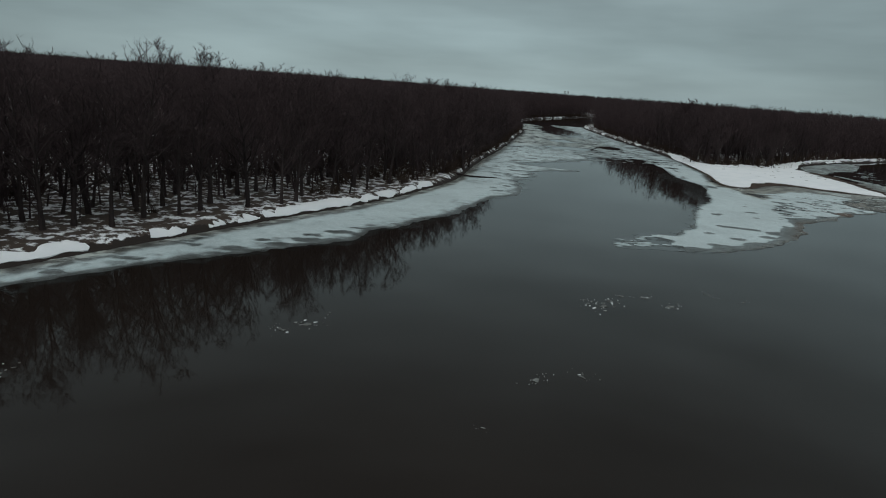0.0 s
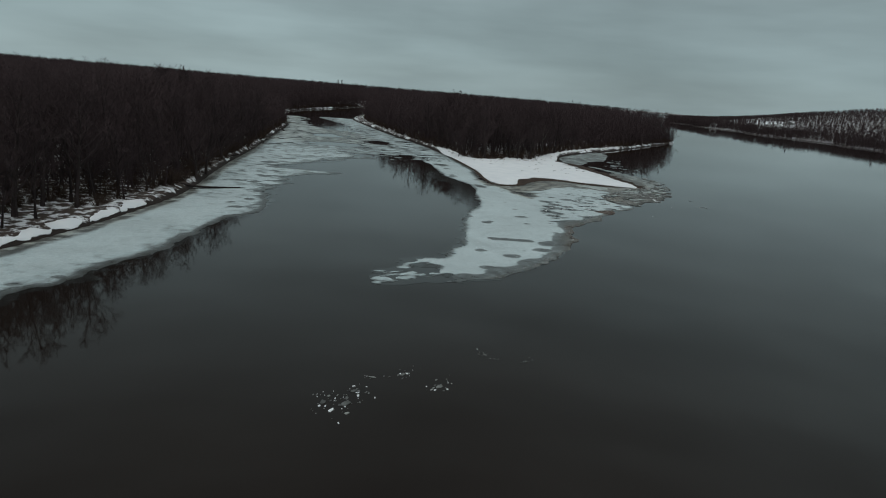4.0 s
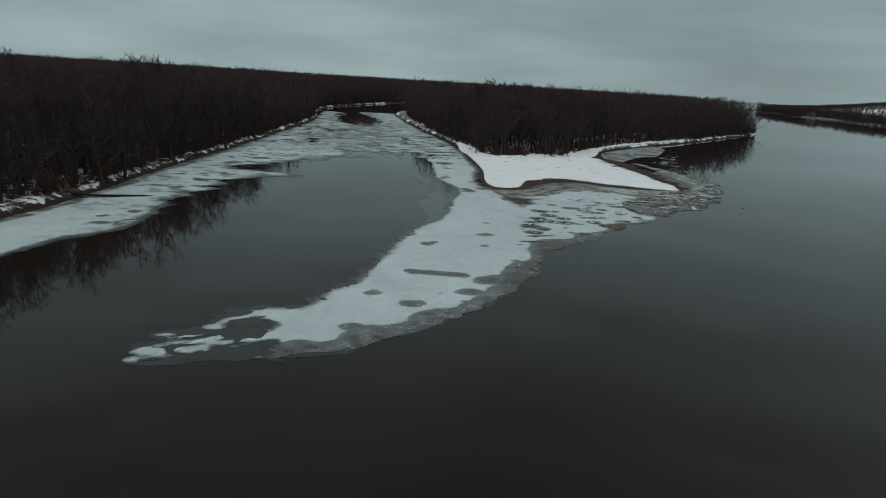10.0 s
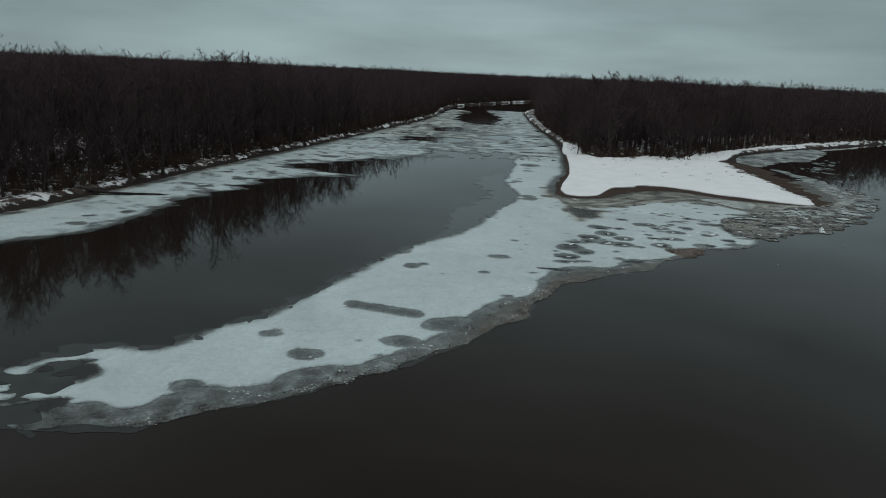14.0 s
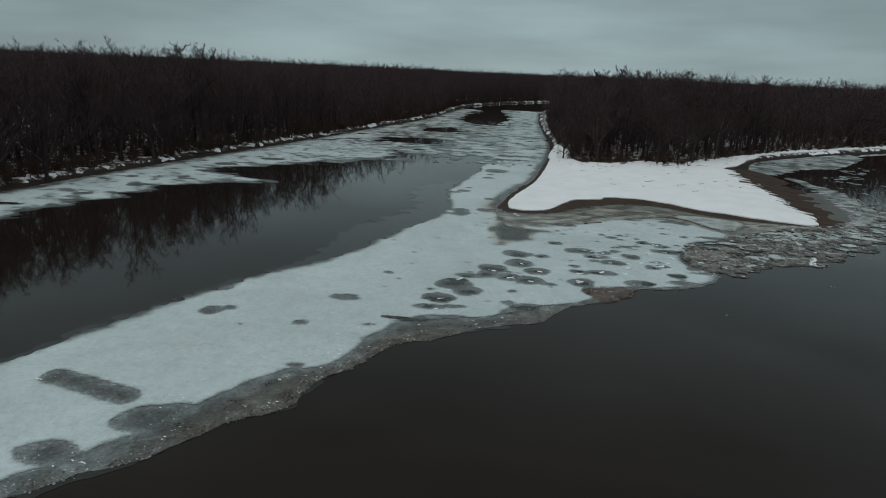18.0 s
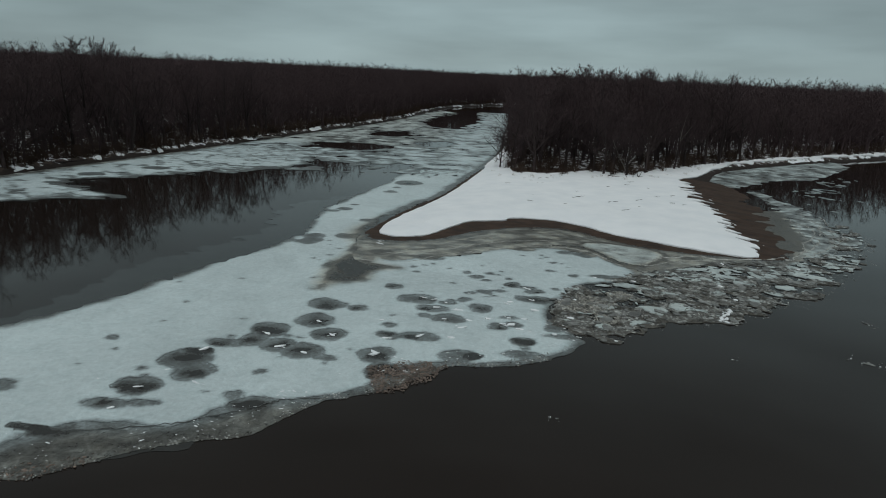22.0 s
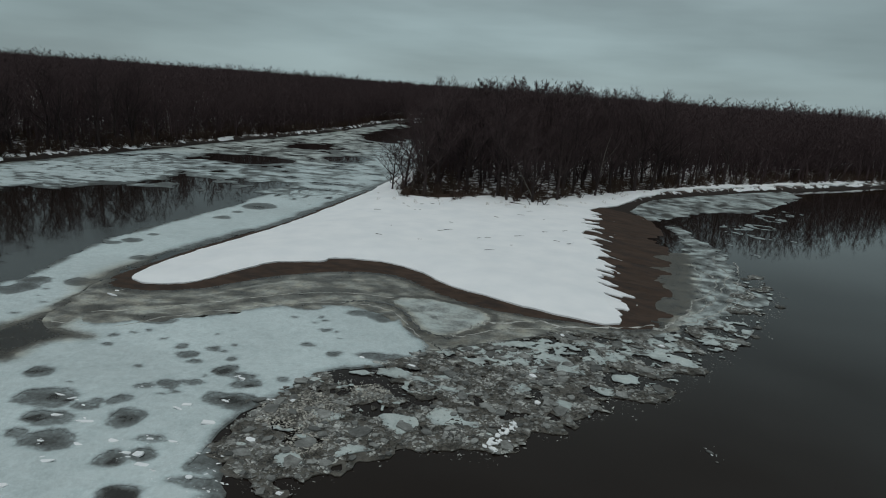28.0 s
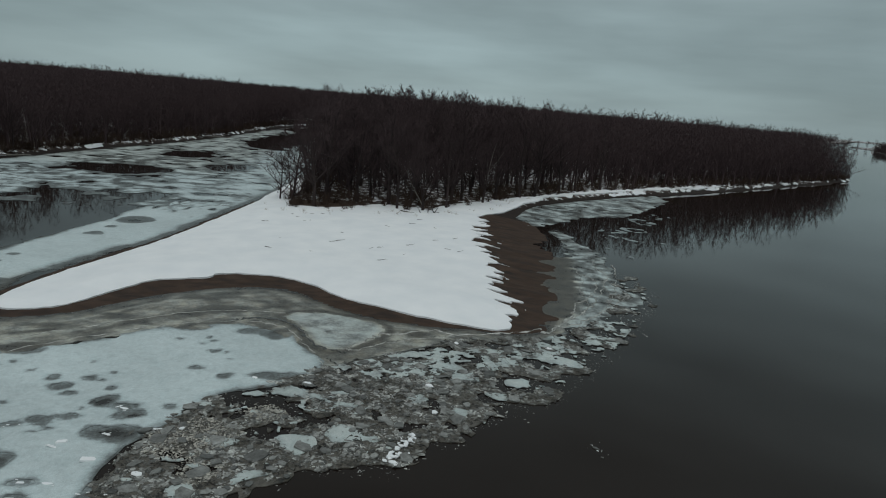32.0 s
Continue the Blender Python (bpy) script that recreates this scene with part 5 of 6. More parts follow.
def tree_parts(seed, height, spread=1.0, girth=1.0, fork=0.33, limbs=13, subs=5, twigs=8, fine=True, bushy=1.0, thick=1.0):
    """Vertices and triangles of a bare tree: trunk with its limbs, and the twigs of its crown."""
    r = random.Random(seed)
    tv, tf, cv, cf = [], [], [], []
    lean = Vector((r.gauss(0, 0.05), r.gauss(0, 0.05), 1))
    r0 = height * 0.0135 * girth
    trunk = bent(r, Vector((0, 0, -0.4)), lean, height * 0.86, 8 if fine else 4, 0.05, 0.04)
    n = len(trunk)
    radii = [r0 * (1.35 if k == 0 else 1.0) * (1 - 0.93 * (k / (n - 1)) ** 1.1) + 0.012 for k in range(n)]
    tube(tv, tf, trunk, radii, 7 if fine else 4)
    tips = []

    def along(pts, t):
        u = t * (len(pts) - 1)
        k = min(int(u), len(pts) - 2)
        return pts[k].lerp(pts[k + 1], u - k)

    for i in range(limbs):
        t = fork + (0.97 - fork) * (i + r.random() * 0.8) / limbs
        az = i * 2.4 + r.uniform(-0.6, 0.6)
        steep = r.uniform(0.25, 0.9) + 0.7 * t
        ln = height * (0.17 + 0.27 * (1 - t) + r.uniform(0, 0.08)) * spread
        d = Vector((math.cos(az), math.sin(az), steep))
        limb = bent(r, along(trunk, t), d, ln, 4 if fine else 2, 0.16, 0.09)
        rr = max(r0 * (1 - t) * 0.62, 0.035)
        tube(tv, tf, limb, [rr * (1 - 0.85 * k / (len(limb) - 1)) + 0.01 for k in range(len(limb))], 5 if fine else 3)
        tips.append((limb, ln))
        for _ in range(subs):
            q = r.uniform(0.25, 0.95)
            az2 = r.uniform(0, 2 * math.pi)
            d2 = Vector((math.cos(az2), math.sin(az2), r.uniform(0.1, 1.4)))
            l2 = ln * r.uniform(0.25, 0.5)
            sub = bent(r, along(limb, q), d2, l2, 2, 0.2, 0.1)
            if fine:
                tube(cv, cf, sub, [0.035, 0.022, 0.010], 3)
            tips.append((sub, l2))
    for pts, ln in tips:
        for _ in range(max(2, int(twigs * bushy * (1.4 if ln > 3 else 0.8)))):
            p = along(pts, r.uniform(0.2, 1.0))
            az = r.uniform(0, 2 * math.pi)
            d = Vector((math.cos(az), math.sin(az), r.uniform(0.1, 2.2))).normalized()
            l3 = r.uniform(0.3, 0.85) * (1.0 if fine else 1.3)
            w = (0.016 * thick if fine else 0.058) * r.uniform(0.8, 1.4)
            side = d.cross(Vector((r.gauss(0, 1), r.gauss(0, 1), r.gauss(0, 1)))).normalized() * w
            mid = p + d * l3 * 0.5 + Vector((0, 0, 0.08))
            i = len(cv)
            if fine:
                d2 = (d + Vector((r.gauss(0, 0.5), r.gauss(0, 0.5), 0.3))).normalized()
                cv += [p - side, p + side, p + d * l3, mid - side * 0.7, mid + side * 0.7, mid + d2 * l3 * 0.6]
                cf += [(i, i + 1, i + 2), (i + 3, i + 4, i + 5)]
            else:
                cv += [p - side, p + side, p + d * l3]
                cf += [(i, i + 1, i + 2)]
    return tv, tf, cv, cf


def raw_mesh(name, vs, fs, mat):
    me = bpy.data.meshes.new(name)
    me.from_pydata([tuple(v) for v in vs], [], fs)
    me.materials.append(mat)
    return me


NEAR_TREES = []
for k in range(9):
    tv, tf, cv, cf = tree_parts(50 + k, (19, 20.5, 18, 21, 17, 19.5, 16, 20, 18.5)[k], spread=(1, 0.9, 1.1, 0.85, 1.15, 0.95, 1, 0.8, 1.05)[k], girth=(1, 1.15, 0.9, 1.2, 0.8, 1, 0.7, 0.95, 1.1)[k] * 1.15, fork=(0.18, 0.26, 0.12, 0.22, 0.14, 0.28, 0.10, 0.2, 0.16)[k], limbs=19, subs=8, twigs=14)
    NEAR_TREES.append((raw_mesh("trunk", tv, tf, M_BARK), raw_mesh("crown", cv, cf, M_TWIG)))
OPEN_TREES = []
for k in range(5):
    tv, tf, cv, cf = tree_parts(60 + k, (19, 20, 18.5, 20.5, 17.5)[k], spread=0.95, girth=(1.2, 1.0, 1.35, 1.1, 0.9)[k], fork=(0.24, 0.30, 0.2, 0.27, 0.18)[k], limbs=20, subs=8, twigs=14)
    OPEN_TREES.append((raw_mesh("trunk", tv, tf, M_BARK), raw_mesh("crown", cv, cf, M_TWIG)))
FAR_TREES = []
for k in range(6):
    tv, tf, cv, cf = tree_parts(80 + k, 18 + (k % 3), girth=1.0, fork=0.12, limbs=13, subs=3, twigs=8, fine=False)
    FAR_TREES.append((np.array([tuple(v) for v in tv + cv]), np.array(tf + [tuple(a + len(tv) for a in f) for f in cf])))
TINY_TREES = []
for k in range(5):
    r = random.Random(130 + k)
    vs, fs = [], []
    tube(vs, fs, [Vector((0, 0, -1)), Vector((0, 0, 15))], [0.35, 0.1], 3)
    for _ in range(70):
        a, z = r.uniform(0, 6.283), r.uniform(0.5, 15)
        q = r.uniform(0.3, 3.6) * (1.0 - 0.5 * abs(z - 9) / 9)
        p = Vector((math.cos(a) * q, math.sin(a) * q, z))
        d = Vector((math.cos(a) * 0.5 + r.gauss(0, 0.3), math.sin(a) * 0.5 + r.gauss(0, 0.3), 1)) * r.uniform(1.6, 3.2)
        side = Vector((r.gauss(0, 1), r.gauss(0, 1), 0)).normalized() * r.uniform(0.15, 0.4)
        i = len(vs)
        vs += [p - side, p + side, p + d]
        fs.append((i, i + 1, i + 2))
    TINY_TREES.append((np.array([tuple(v) for v in vs]), np.array(fs)))

WOOD_EDGE = spline([(79.8, 252), (81.2, 226), (81.4, 209), (83.6, 203.6), (90, 204.2), (96, 209.6), (103.5, 209), (109, 214.6), (115.5, 223), (127.5, 236), (142, 250), (160, 264.5), (192, 289), (231, 321.5), (269, 354), (286.5, 369.5), (298, 402), (292, 448), (265, 514), (222, 562), (190, 582), (155, 552), (124, 497), (102, 442), (88, 396), (82.5, 350), (80.5, 300)])


def wood_depth(x, y):
    """How deep inside a wood a place lies."""
    x, y = np.asarray(x, float), np.asarray(y, float)
    left = sdf(LEFT_LAND, x, y) - 2.6 + 2.5 * smooth(120, 145, y) - 1.6 * vnoise(x / 7, y / 7, 201)
    right = sdf(RIGHT_LAND, x, y) + 6 - 22 * smooth(0.66, 0.72, vnoise(x / 55, y / 55, 207))
    belt = np.where((fbm(x / 120, y / 120, 203, 3) > -0.5) | (right < 34), right, -1)
    return np.maximum(np.maximum(left, sdf(WOOD_EDGE, x, y)), belt)


def scatter(spacing, box, seed):
    r = np.random.RandomState(seed)
    gx, gy = np.arange(box[0], box[2], spacing), np.arange(box[1], box[3], spacing)
    X, Y = np.meshgrid(gx, gy, indexing="ij")
    X = X + r.uniform(-0.47, 0.47, X.shape) * spacing
    Y = Y + r.uniform(-0.47, 0.47, Y.shape) * spacing
    X, Y = X.ravel(), Y.ravel()
    az = np.degrees(np.arctan2(X - 45, Y + 15))
    keep = (az > -62) & (az < 66) & (wood_depth(X, Y) > 0)
    return X[keep], Y[keep]


def plant():
    front, middle, far, bank = [], [], [], []
    X, Y = scatter(4.6, (-110, 20, 310, 640), 1)
    D = wood_depth(X, Y)
    for x, y, d in zip(X, Y, D):
        if d < 26:
            front.append((x, y, d))
        elif d < 70 and (int(x * 7 + y * 13) % 5) < 3:
            middle.append((x, y))
    X, Y = scatter(9.5, (-420, 20, 420, 760), 2)
    D = wood_depth(X, Y)
    for x, y, d in zip(X, Y, D):
        if d >= 70 or (y > 640 or x > 310 or x < -110):
            middle.append((x, y))
    X, Y = scatter(21, (-1500, 200, 1500, 1900), 3)
    for x, y in zip(X, Y):
        if x < -420 or x > 420 or y > 760:
            far.append((x, y))
    X, Y = scatter(5.0, (500, 150, 900, 1100), 4)
    D = sdf(RIGHT_LAND, X, Y)
    bank = [(x, y) for x, y, d in zip(X, Y, D) if -6 < d < 34]
    X, Y = scatter(13, (540, -200, 1900, 1900), 6)
    D = sdf(RIGHT_LAND, X, Y)
    bank += [(x, y) for x, y, d in zip(X, Y, D) if d >= 34]
    far = [p for p, d in zip(far, sdf(RIGHT_LAND, np.array([p[0] for p in far]), np.array([p[1] for p in far]))) if d < 0]
    return front, middle, far, bank


front, middle, far, bank = plant()


def path_distance(x, y):
    return min(math.hypot(x - a, y - b) for a, b in ((0, 0), (15, 28), (45, 48), (72, 78), (100, 111)))


front.sort(key=lambda p: path_distance(p[0], p[1]) + p[2] * 1.5)
rng = random.Random(77)


def stand_tree(k, x, y, scale, label, category="tree", group="riverside woods"):
    trunk_mesh, crown_mesh = OPEN_TREES[k % 5] if (x < 10 and y < 128) or (86 < x < 190 and y < 290 and k % 4) else NEAR_TREES[k]
    z = ground_at(x, y)
    tree = new("tree")
    tree.empty_display_size = 0.3
    tree.matrix_basis = pose(x, y, z, rng.gauss(0, 1.5), rng.gauss(0, 1.5), rng.uniform(0, 360)) @ Matrix.Diagonal((scale, scale, scale * rng.uniform(0.94, 1.06), 1))
    tagged(tree, label, category, group)
    for name, mesh in (("trunk", trunk_mesh), ("crown", crown_mesh)):
        new(name, mesh).parent = tree
    return tree


for x, y, d in front[:292]:
    small = d < 5 and rng.random() < 0.3
    stand_tree(rng.randrange(9), x, y, rng.uniform(0.55, 0.75) if small else rng.uniform(0.81, 0.94) + 0.05 * float(fbm(x / 22, y / 22, 205, 2)), "slender bare riverside tree standing in snow" if small else "tall bare dark-barked tree standing in snowy woods")


def woods(name, base, places, lo, hi, mat, label, drop=0.0):
    xs, ys = np.array([p[0] for p in places]), np.array([p[1] for p in places])
    zs = ground_height(xs, ys) - drop
    vs, fs, off = [], [], 0
    for x, y, z, w in zip(xs, ys, zs, fbm(xs / 28, ys / 28, 205, 2)):
        v, f = base[rng.randrange(len(base))]
        a, s = rng.uniform(0, 6.283), rng.uniform(lo, hi) * (1 + 0.06 * w) * (1.06 if x < -38 else 1.0)
        c, n = math.cos(a) * s, math.sin(a) * s
        vs.append(np.stack([v[:, 0] * c - v[:, 1] * n + x, v[:, 0] * n + v[:, 1] * c + y, v[:, 2] * s + z], 1))
        fs.append(f + off)
        off += len(v)
    return tagged(quad_mesh(name, np.vstack(vs), np.vstack(fs), mat), label, "woods", kind="stuff")


woods("woods", FAR_TREES, [p[:2] for p in front[292:]] + middle, 0.78, 0.93, M_TWIG, "dense bare winter woods on flat snowy ground")


def shrub(seed, stems, height, spread, width):
    """A clump of thin bare stems."""
    r = random.Random(seed)
    vs, fs = [], []
    for _ in range(stems):
        a = r.uniform(0, 6.283)
        p = Vector((r.gauss(0, 0.25), r.gauss(0, 0.25), -0.1))
        d = Vector((math.cos(a) * r.uniform(0, spread), math.sin(a) * r.uniform(0, spread), 1)).normalized()
        ln = height * r.uniform(0.5, 1.0)
        side = d.cross(Vector((r.gauss(0, 1), r.gauss(0, 1), 0.2))).normalized() * width
        tip = p + d * ln + Vector((math.cos(a), math.sin(a), -0.4)) * ln * 0.12
        mid = p + d * ln * 0.55
        q = mid + Vector((r.gauss(0, 0.4), r.gauss(0, 0.4), 0.5)) * ln * 0.5
        i = len(vs)
        vs += [p - side, p + side, tip, mid - side * 0.7, mid + side * 0.7, q]
        fs += [(i, i + 1, i + 2), (i + 3, i + 4, i + 5)]
    return np.array([tuple(v) for v in vs]), np.array(fs)


SHRUBS = [shrub(160 + k, 52, 2.2 + 0.4 * (k % 3), 0.8, 0.026) for k in range(6)]
X, Y = scatter(2.3, (-60, 30, 300, 600), 12)
D = wood_depth(X, Y)
V = vnoise(X / 6, Y / 6, 301)
island = sdf(WOOD_EDGE, X, Y)
open_floor = smooth(86, 92, X) * smooth(300, 270, Y)
V = V - 0.30 * open_floor * smooth(1.0, 3.5, island) + 0.2 * smooth(12, 2, np.abs(island - 4)) * smooth(290, 260, Y) + 0.3 * smooth(100, 130, Y) * smooth(60, 40, X) + 0.35 * smooth(6, 0, np.abs(island - 2)) + 0.05 * smooth(60, 0, np.hypot(X - 84, Y - 210))
thicket = [(x, y) for x, y, d, v in zip(X, Y, D, V) if (y > 118 or x > 40 or v > 0.66) and (d < 26 and y < 380 and v > 0.30 + d * 0.012) or (d < 9 and y >= 380)]
single = [p for p in thicket if 78 < p[0] < 122 and p[1] < 226 and float(sdf(WOOD_EDGE, p[0], p[1])) < 3.2][:110]
chosen = set(single)
thicket = [p for p in thicket if p not in chosen]
SHRUB_MESHES = [raw_mesh("shrub", v, f.tolist(), M_BRUSH) for v, f in SHRUBS]
for x, y in single:
    bush = new("shrub", SHRUB_MESHES[rng.randrange(len(SHRUB_MESHES))])
    q = rng.uniform(0.6, 1.25)
    bush.matrix_basis = pose(x, y, ground_at(x, y), 0, 0, rng.uniform(0, 360)) @ Matrix.Diagonal((q, q, q, 1))
    tagged(bush, "leafless reddish brown shrub at the edge of the woods", "shrub", "shrubs along the wood edge")
X, Y = scatter(1.5, (-10, 116, 60, 420), 14)
D = sdf(LEFT_LAND, X, Y)
thicket += [(x, y) for x, y, d, v in zip(X, Y, D, vnoise(X / 3.5, Y / 3.5, 303)) if 0.4 < d < 4.0 and v > 0.42]
woods("undergrowth", SHRUBS, thicket, 0.6, 1.35, M_BRUSH, "reddish brown leafless brush along the edge of the woods")
X, Y = scatter(3.6, (-75, 30, 300, 600), 13)
D = wood_depth(X, Y)
woods("saplings", FAR_TREES, [(x, y) for x, y, d in zip(X, Y, D) if d < 44 and (y > 122 or x > 40 or d > 6) and not (86 < x and y < 300 and d < 5)], 0.22, 0.5, M_TWIG, "thin bare saplings between the larger trees")
woods("distant_woods", TINY_TREES, far, 0.85, 1.15, M_TWIG, "distant bare woods along the horizon")
woods("far_bank_woods", TINY_TREES, bank, 0.42, 0.70, M_TWIG, "low bare woods and hedges on the far snowy shore")


# ---- single trees and small things ----
def emergent(x, y, height, seed, label, spread=0.8):
    """A tree that stands above the wood."""
    tv, tf, cv, cf = tree_parts(seed, height, spread=spread, girth=0.8, fork=0.35, limbs=20, subs=9, twigs=18, thick=1.7)
    tree = new("tree")
    tree.matrix_basis = pose(x, y, ground_at(x, y))
    tagged(tree, label, "tree", "riverside woods")
    new("trunk", raw_mesh("trunk", tv, tf, M_BARK)).parent = tree
    new("crown", raw_mesh("crown", cv, cf, M_TWIG)).parent = tree


for k, (x, y, h) in enumerate([(-5.5, 214, 20.5), (-1.5, 218, 20.3), (-55.5, 133, 22.6), (-48, 134, 22.4), (98, 271, 19.8), (115, 277, 19.4), (104, 262, 19.0), (91, 258, 18.8)]):
    emergent(x, y, h, 400 + k, "bare tree with a rounded crown rising above the woods")


def lone_tree():
    """The small spreading tree at the corner of the island woods."""
    tv, tf, cv, cf = tree_parts(431, 8.2, spread=1.35, girth=1.3, fork=0.14, limbs=14, subs=6, twigs=7)
    tree = new("tree")
    tree.matrix_basis = pose(80.0, 213.5, ground_at(80.0, 213.5), 0, -6, 0)
    tagged(tree, "small spreading bare tree at the snowy shore", "tree")
    new("trunk", raw_mesh("trunk", tv, tf, M_BARK)).parent = tree
    new("crown", raw_mesh("crown", cv, cf, M_TWIG)).parent = tree


lone_tree()


def snag(x, y, height, lean, turn, seed, label, forks=2):
    """A pale dead tree with a few broken limbs."""
    r = random.Random(seed)
    vs, fs = [], []
    trunk = bent(r, Vector((0, 0, -0.3)), Vector((0.05, 0, 1)), height, 6, 0.06, 0.03)
    tube(vs, fs, trunk, [0.105 - 0.014 * k for k in range(7)], 7)
    ob = new("dead_tree", raw_mesh("trunk", vs, fs, M_DEAD))
    ob.matrix_basis = pose(x, y, ground_at(x, y), 0, lean, turn)
    tagged(ob, label, "dead tree")
    for k in range(forks):
        vs, fs = [], []
        a = r.uniform(0, 6.28)
        limb = bent(r, trunk[2 + k], Vector((math.cos(a), math.sin(a), 1.3)), height * 0.42, 4, 0.12, 0.06)
        tube(vs, fs, limb, [0.05, 0.04, 0.03, 0.02, 0.01], 5)
        part = new("limb", raw_mesh("limb", vs, fs, M_DEAD))
        part.parent = ob


snag(114.0, 222.5, 11.5, 3, 40, 3, "pale barkless dead tree at the edge of the woods")
snag(103.4, 210.6, 7.5, 38, 200, 5, "pale leaning dead trunk among brush", 1)


def log(points, radius, mat, label, stubs=2, seed=1):
    """A fallen trunk with broken branch stubs."""
    r = random.Random(seed)
    pts = [Vector(p) for p in spline(points, False, 3)]
    base = pts[0].copy()
    vs, fs = [], []
    tube(vs, fs, [p - base for p in pts], [radius * (1 - 0.6 * k / (len(pts) - 1)) for k in range(len(pts))], 7)
    ob = new("fallen_log", raw_mesh("trunk", vs, fs, mat))
    ob.matrix_basis = Matrix.Translation(base)
    tagged(ob, label, "log", "driftwood")
    for _ in range(stubs):
        vs, fs = [], []
        k = r.randrange(2, len(pts) - 1)
        limb = bent(r, pts[k] - base, Vector((r.gauss(0, 0.6), r.gauss(0, 0.6), 0.7)), r.uniform(1.0, 2.4), 3, 0.15, 0.02)
        tube(vs, fs, limb, [radius * 0.4, radius * 0.3, radius * 0.2, 0.012], 5)
        part = new("branch", raw_mesh("branch", vs, fs, mat))
        part.parent = ob


log([(1.6, 139.4, 0.9), (4.5, 140.4, 0.35), (8.0, 141.4, 0.16), (11.5, 142.4, 0.06)], 0.22, M_BARK, "dark fallen trunk lying out over the shore ice", 0, 2)
log([(-34.5, 78.8, 0.95), (-30, 82.5, 0.75), (-26.0, 86.2, 0.8)], 0.16, M_BARK, "dark fallen trunk lying in snow on the bank", 1, 3)
log([(12.5, 205.5, 0.9), (15.5, 207.6, 0.7), (18.0, 209.0, 0.8)], 0.2, M_DEAD, "pale driftwood log at the foot of the bank", 2, 4)
log([(20.4, 236, 0.9), (23.8, 238.4, 0.7), (26.6, 240.2, 0.9)], 0.2, M_DEAD, "pale driftwood log at the foot of the bank", 2, 5)
log([(36.0, 318, 0.9), (39.5, 322, 0.7), (42.5, 324, 0.5)], 0.25, M_DEAD, "pale driftwood log at the foot of the bank", 2, 6)
log([(8.0, 183, 0.9), (11.0, 185.8, 0.75), (13.4, 188, 0.9)], 0.2, M_BARK, "dark fallen trunk lying in snow on the bank", 3, 7)
log([(99.5, 208.0, 0.75), (102.6, 206.8, 0.72), (105.4, 208.0, 0.95)], 0.2, M_BARK, "dark brushy fallen tree at the edge of the snow", 6, 8)
log([(137, 249.6, 0.9), (141, 251.6, 0.8), (144, 255, 0.9)], 0.15, M_BARK, "dark fallen trunk lying in snow on the bank", 2, 9)

TUFTS = []
for k in range(4):
    v, f = shrub(190 + k, 16, 0.9, 0.5, 0.012)
    TUFTS.append(raw_mesh("dry_tuft", v, f.tolist(), M_STRAW))
rng = random.Random(31)
for k in range(46):
    t = k / 46
    edge_at = WOOD_EDGE[int(6 + t * 34) % len(WOOD_EDGE)]
    x, y = float(edge_at[0]) + rng.uniform(-2.5, 2.5), float(edge_at[1]) - rng.uniform(0.5, 4.5)
    if float(sdf(BAR_SNOW, x, y)) > 1.0:
        tuft = new("dry_tuft", TUFTS[rng.randrange(4)])
        s = rng.uniform(0.5, 1.1)
        tuft.matrix_basis = pose(x, y, ground_at(x, y) + 0.1, 0, 0, rng.uniform(0, 360)) @ Matrix.Diagonal((s, s, s, 1))
        tagged(tuft, "tuft of dry brown weed stalks poking through snow", "weeds", "weeds on the bar")


STICKS = []
for k in range(3):
    r = random.Random(700 + k)
    vs, fs = [], []
    tube(vs, fs, bent(r, Vector((-0.4, 0, 0.02)), Vector((1, 0, 0)), 0.9, 4, 0.12, 0.0), [0.03, 0.028, 0.022, 0.016, 0.008], 5)
    STICKS.append(raw_mesh("stick", vs, fs, M_BARK))
for k in range(26):
    x, y = rng.uniform(78, 108), rng.uniform(176, 202)
    if float(sdf(BAR_SNOW, x, y)) > 2:
        stick = new("stick", STICKS[k % 3])
        stick.matrix_basis = pose(x, y, ground_at(x, y) + 0.17, 0, 0, rng.uniform(-25, 25)) @ Matrix.Diagonal((rng.uniform(0.5, 1.3), 1, 1, 1))
        tagged(stick, "small dark stick lying on smooth snow", "stick", "sticks on the snow")

# ---- far shore ----
def snow_field(points, seed):
    poly = spline(points, True, 4)
    lo, hi = poly.min(0), poly.max(0)
    field = sheet("snow_field", lambda x, y: sdf(poly, x, y) + 6 * fbm(x / 25, y / 25, seed, 3), (lo[0] - 8, lo[1] - 8, hi[0] + 8, hi[1] + 8), 9.0, lambda x, y: ground_height(x, y) + 1.2, 1.5, M_SNOW)
    tagged(field, "open snowy field on the far hillside", "field", kind="structure")


snow_field([(930, 640), (1080, 760), (1190, 900), (1240, 880), (1120, 700), (980, 590)], 1)
snow_field([(1150, 620), (1300, 760), (1420, 900), (1480, 860), (1330, 680), (1200, 570)], 2)
snow_field([(1000, 1020), (1080, 1130), (1130, 1180), (1160, 1150), (1090, 1050)], 3)
snow_field([(836, 1010), (850, 1050), (880, 1100), (895, 1095), (860, 1030)], 4)


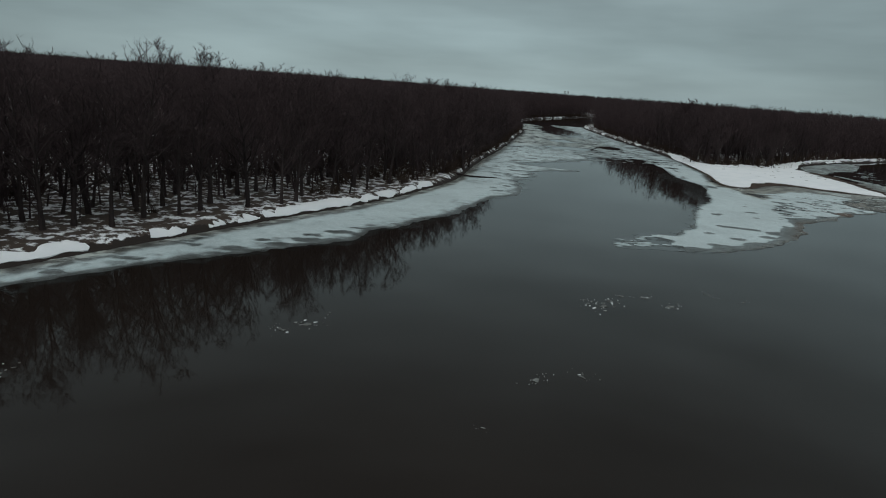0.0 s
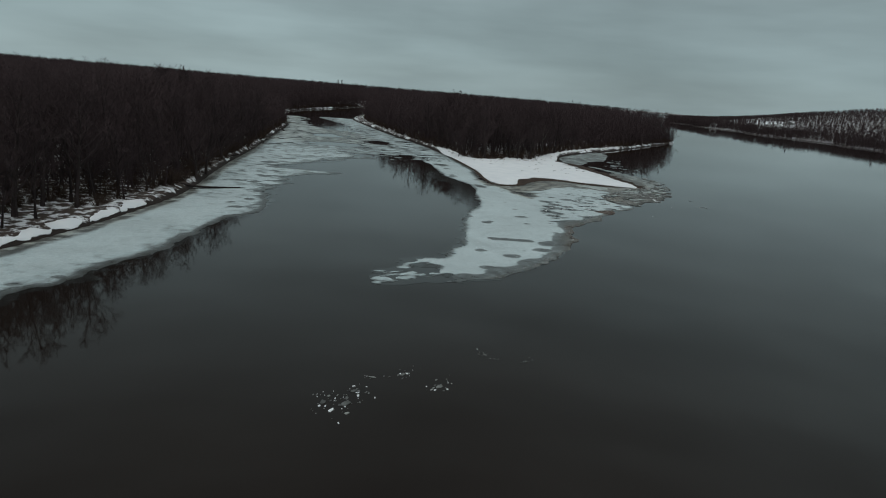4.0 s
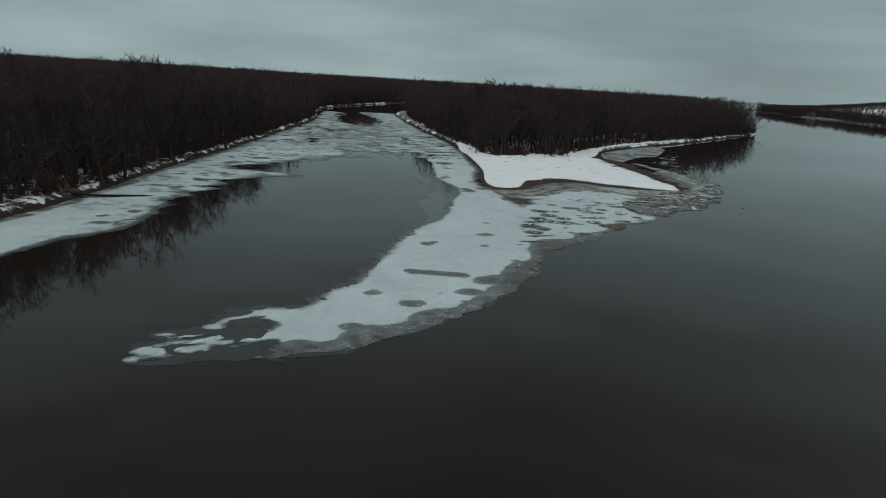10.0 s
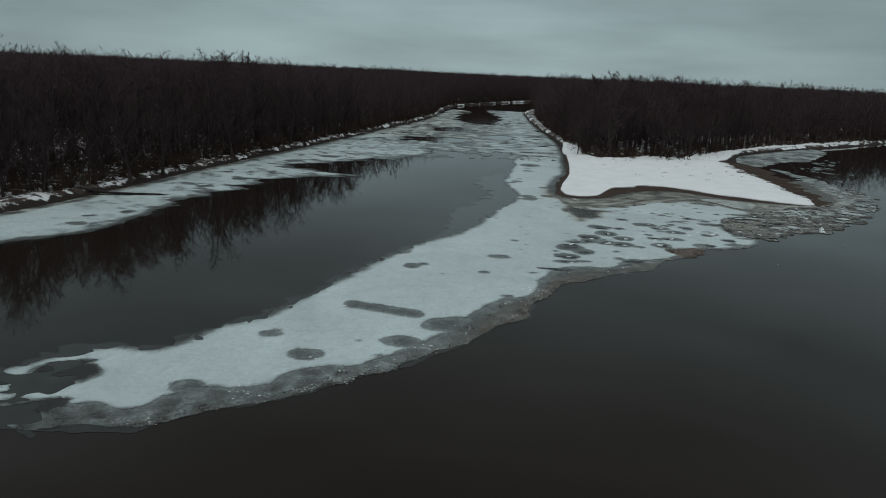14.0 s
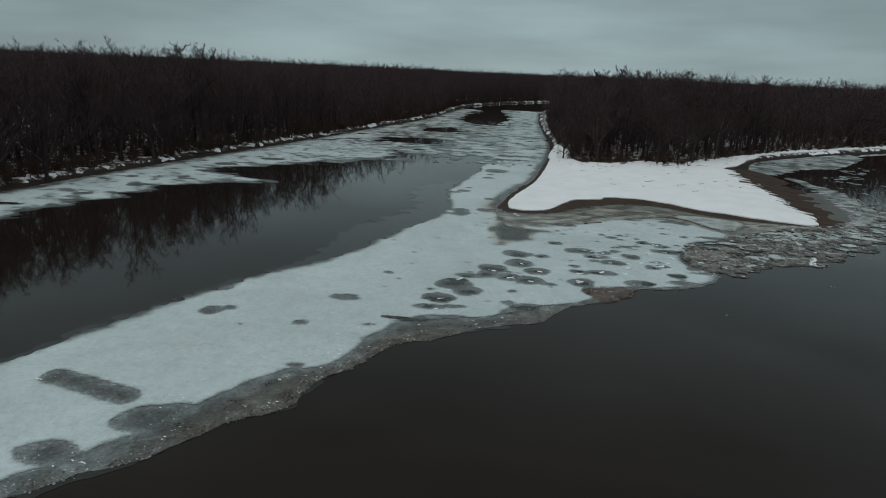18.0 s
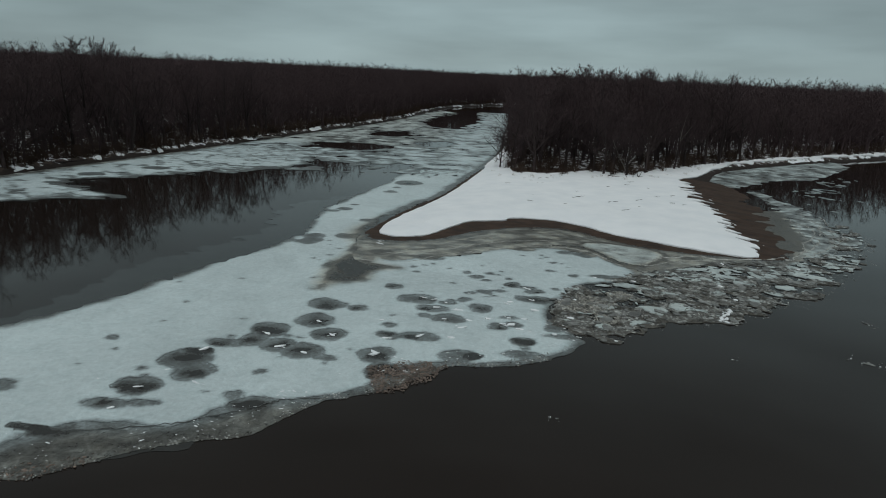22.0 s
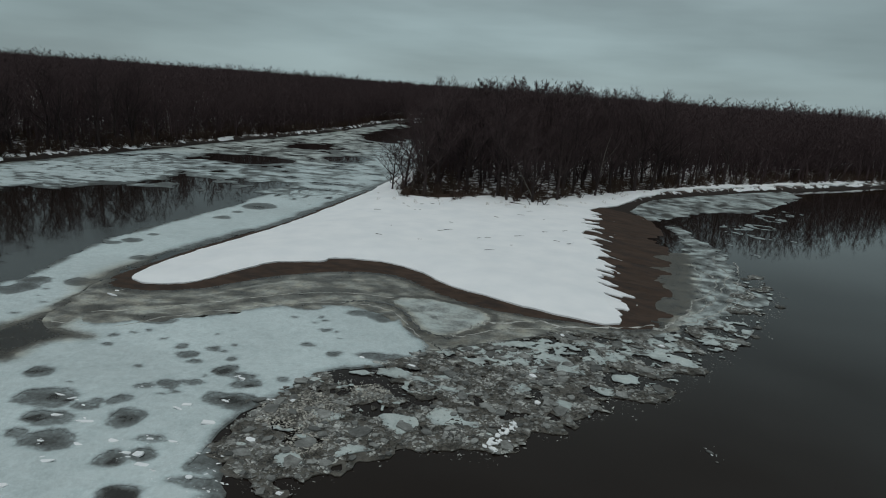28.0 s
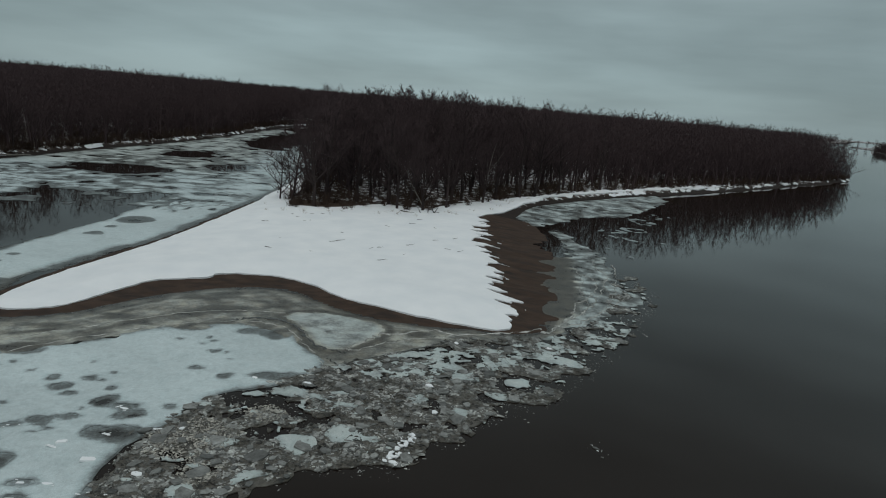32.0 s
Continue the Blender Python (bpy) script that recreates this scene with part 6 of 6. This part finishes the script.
def far_house(x, y, w, d, h, turn, tone, label):
    """A small house with a pitched snowy roof and a row of windows."""
    house = new("house")
    house.matrix_basis = pose(x, y, ground_at(x, y) - 0.3, 0, 0, turn)
    tagged(house, label, "house", "houses on the far shore")
    v = [(-w / 2, -d / 2, 0), (w / 2, -d / 2, 0), (w / 2, d / 2, 0), (-w / 2, d / 2, 0), (-w / 2, -d / 2, h), (w / 2, -d / 2, h), (w / 2, d / 2, h), (-w / 2, d / 2, h), (-w / 2, 0, h * 1.55), (w / 2, 0, h * 1.55)]
    mesh_object("wall", v, [(0, 1, 5, 4), (1, 2, 6, 9, 5), (2, 3, 7, 6), (3, 0, 4, 8, 7)], tone, house)
    o = 0.5
    for s in (-1, 1):
        r = [(-w / 2 - o, s * (d / 2 + o), h - 0.25), (w / 2 + o, s * (d / 2 + o), h - 0.25), (w / 2 + o, 0, h * 1.55 + 0.05), (-w / 2 - o, 0, h * 1.55 + 0.05)]
        r += [(a, b, c + 0.25) for a, b, c in r]
        mesh_object("roof", r, [(0, 1, 2, 3), (7, 6, 5, 4), (0, 4, 5, 1), (1, 5, 6, 2), (2, 6, 7, 3), (3, 7, 4, 0)], M_SNOW, house)
    for k in range(3):
        c = (k - 1) * w * 0.3
        q = [(c - 0.6, -d / 2 - 0.04, 1.0), (c + 0.6, -d / 2 - 0.04, 1.0), (c + 0.6, -d / 2 - 0.04, 2.3), (c - 0.6, -d / 2 - 0.04, 2.3)]
        q += [(a, b + 0.03, e) for a, b, e in q]
        mesh_object("window", q, [(0, 1, 2, 3), (4, 7, 6, 5), (0, 4, 5, 1), (1, 5, 6, 2), (2, 6, 7, 3), (3, 7, 4, 0)], M_FILM, house)


M_SIDING = material("pale_siding", 0.7, (0.55, 0.56, 0.56), (0.68, 0.69, 0.69), 0.5)
M_SIDING_DARK = material("grey_siding", 0.7, (0.20, 0.20, 0.20), (0.28, 0.28, 0.27), 0.5)
for x, y, turn, tone in ((712, 815, 40, M_SIDING), (905, 1180, 30, M_SIDING), (690, 700, 60, M_SIDING_DARK), (930, 900, 35, M_SIDING), (1060, 1000, 20, M_SIDING_DARK), (1150, 820, 75, M_SIDING)):
    far_house(x, y, 13, 9, 4.5, turn, tone, "small pale house with a snowy pitched roof" if tone == M_SIDING else "small grey house with a snowy pitched roof")


def mast(x, y, height):
    """A slim lattice mast on the horizon."""
    ob = new("mast")
    ob.matrix_basis = pose(x, y, ground_at(x, y))
    tagged(ob, "slim grey mast far off on the horizon", "mast", "masts on the horizon")
    for sx, sy in ((-2, -2), (2, -2), (2, 2), (-2, 2)):
        vs, fs = [], []
        tube(vs, fs, [Vector((sx, sy, 0)), Vector((sx * 0.5, sy * 0.5, height))], [0.9, 0.5], 4)
        leg = new("leg", raw_mesh("leg", vs, fs, M_SIDING_DARK))
        leg.parent = ob
    vs, fs = [], []
    tube(vs, fs, [Vector((-3.5, 0, height)), Vector((3.5, 0, height))], [0.8, 0.8], 4)
    bar = new("crossarm", raw_mesh("crossarm", vs, fs, M_SIDING_DARK))
    bar.parent = ob


mast(411, 2380, 27)
mast(424, 2380, 27)


def buoy(x, y):
    """A river marker floating upright."""
    vs, fs = [], []
    tube(vs, fs, [Vector((0, 0, z)) for z in (-0.3, 0.0, 0.5, 1.6, 2.2)], [0.75, 0.8, 0.7, 0.45, 0.40], 12)
    ob = new("marker_buoy", raw_mesh("body", vs, fs, M_BARK))
    ob.matrix_basis = pose(x, y, 0, 4, 3, 0) @ Matrix.Diagonal((0.5, 0.5, 0.5, 1))
    tagged(ob, "dark marker buoy afloat on the open river", "buoy")
    vs, fs = [], []
    tube(vs, fs, [Vector((0, 0, 2.2)), Vector((0, 0, 2.35)), Vector((0, 0, 2.4))], [0.4, 0.25, 0.02], 12)
    cap = new("cap", raw_mesh("cap", vs, fs, M_BARK))
    cap.parent = ob


buoy(370, 359)
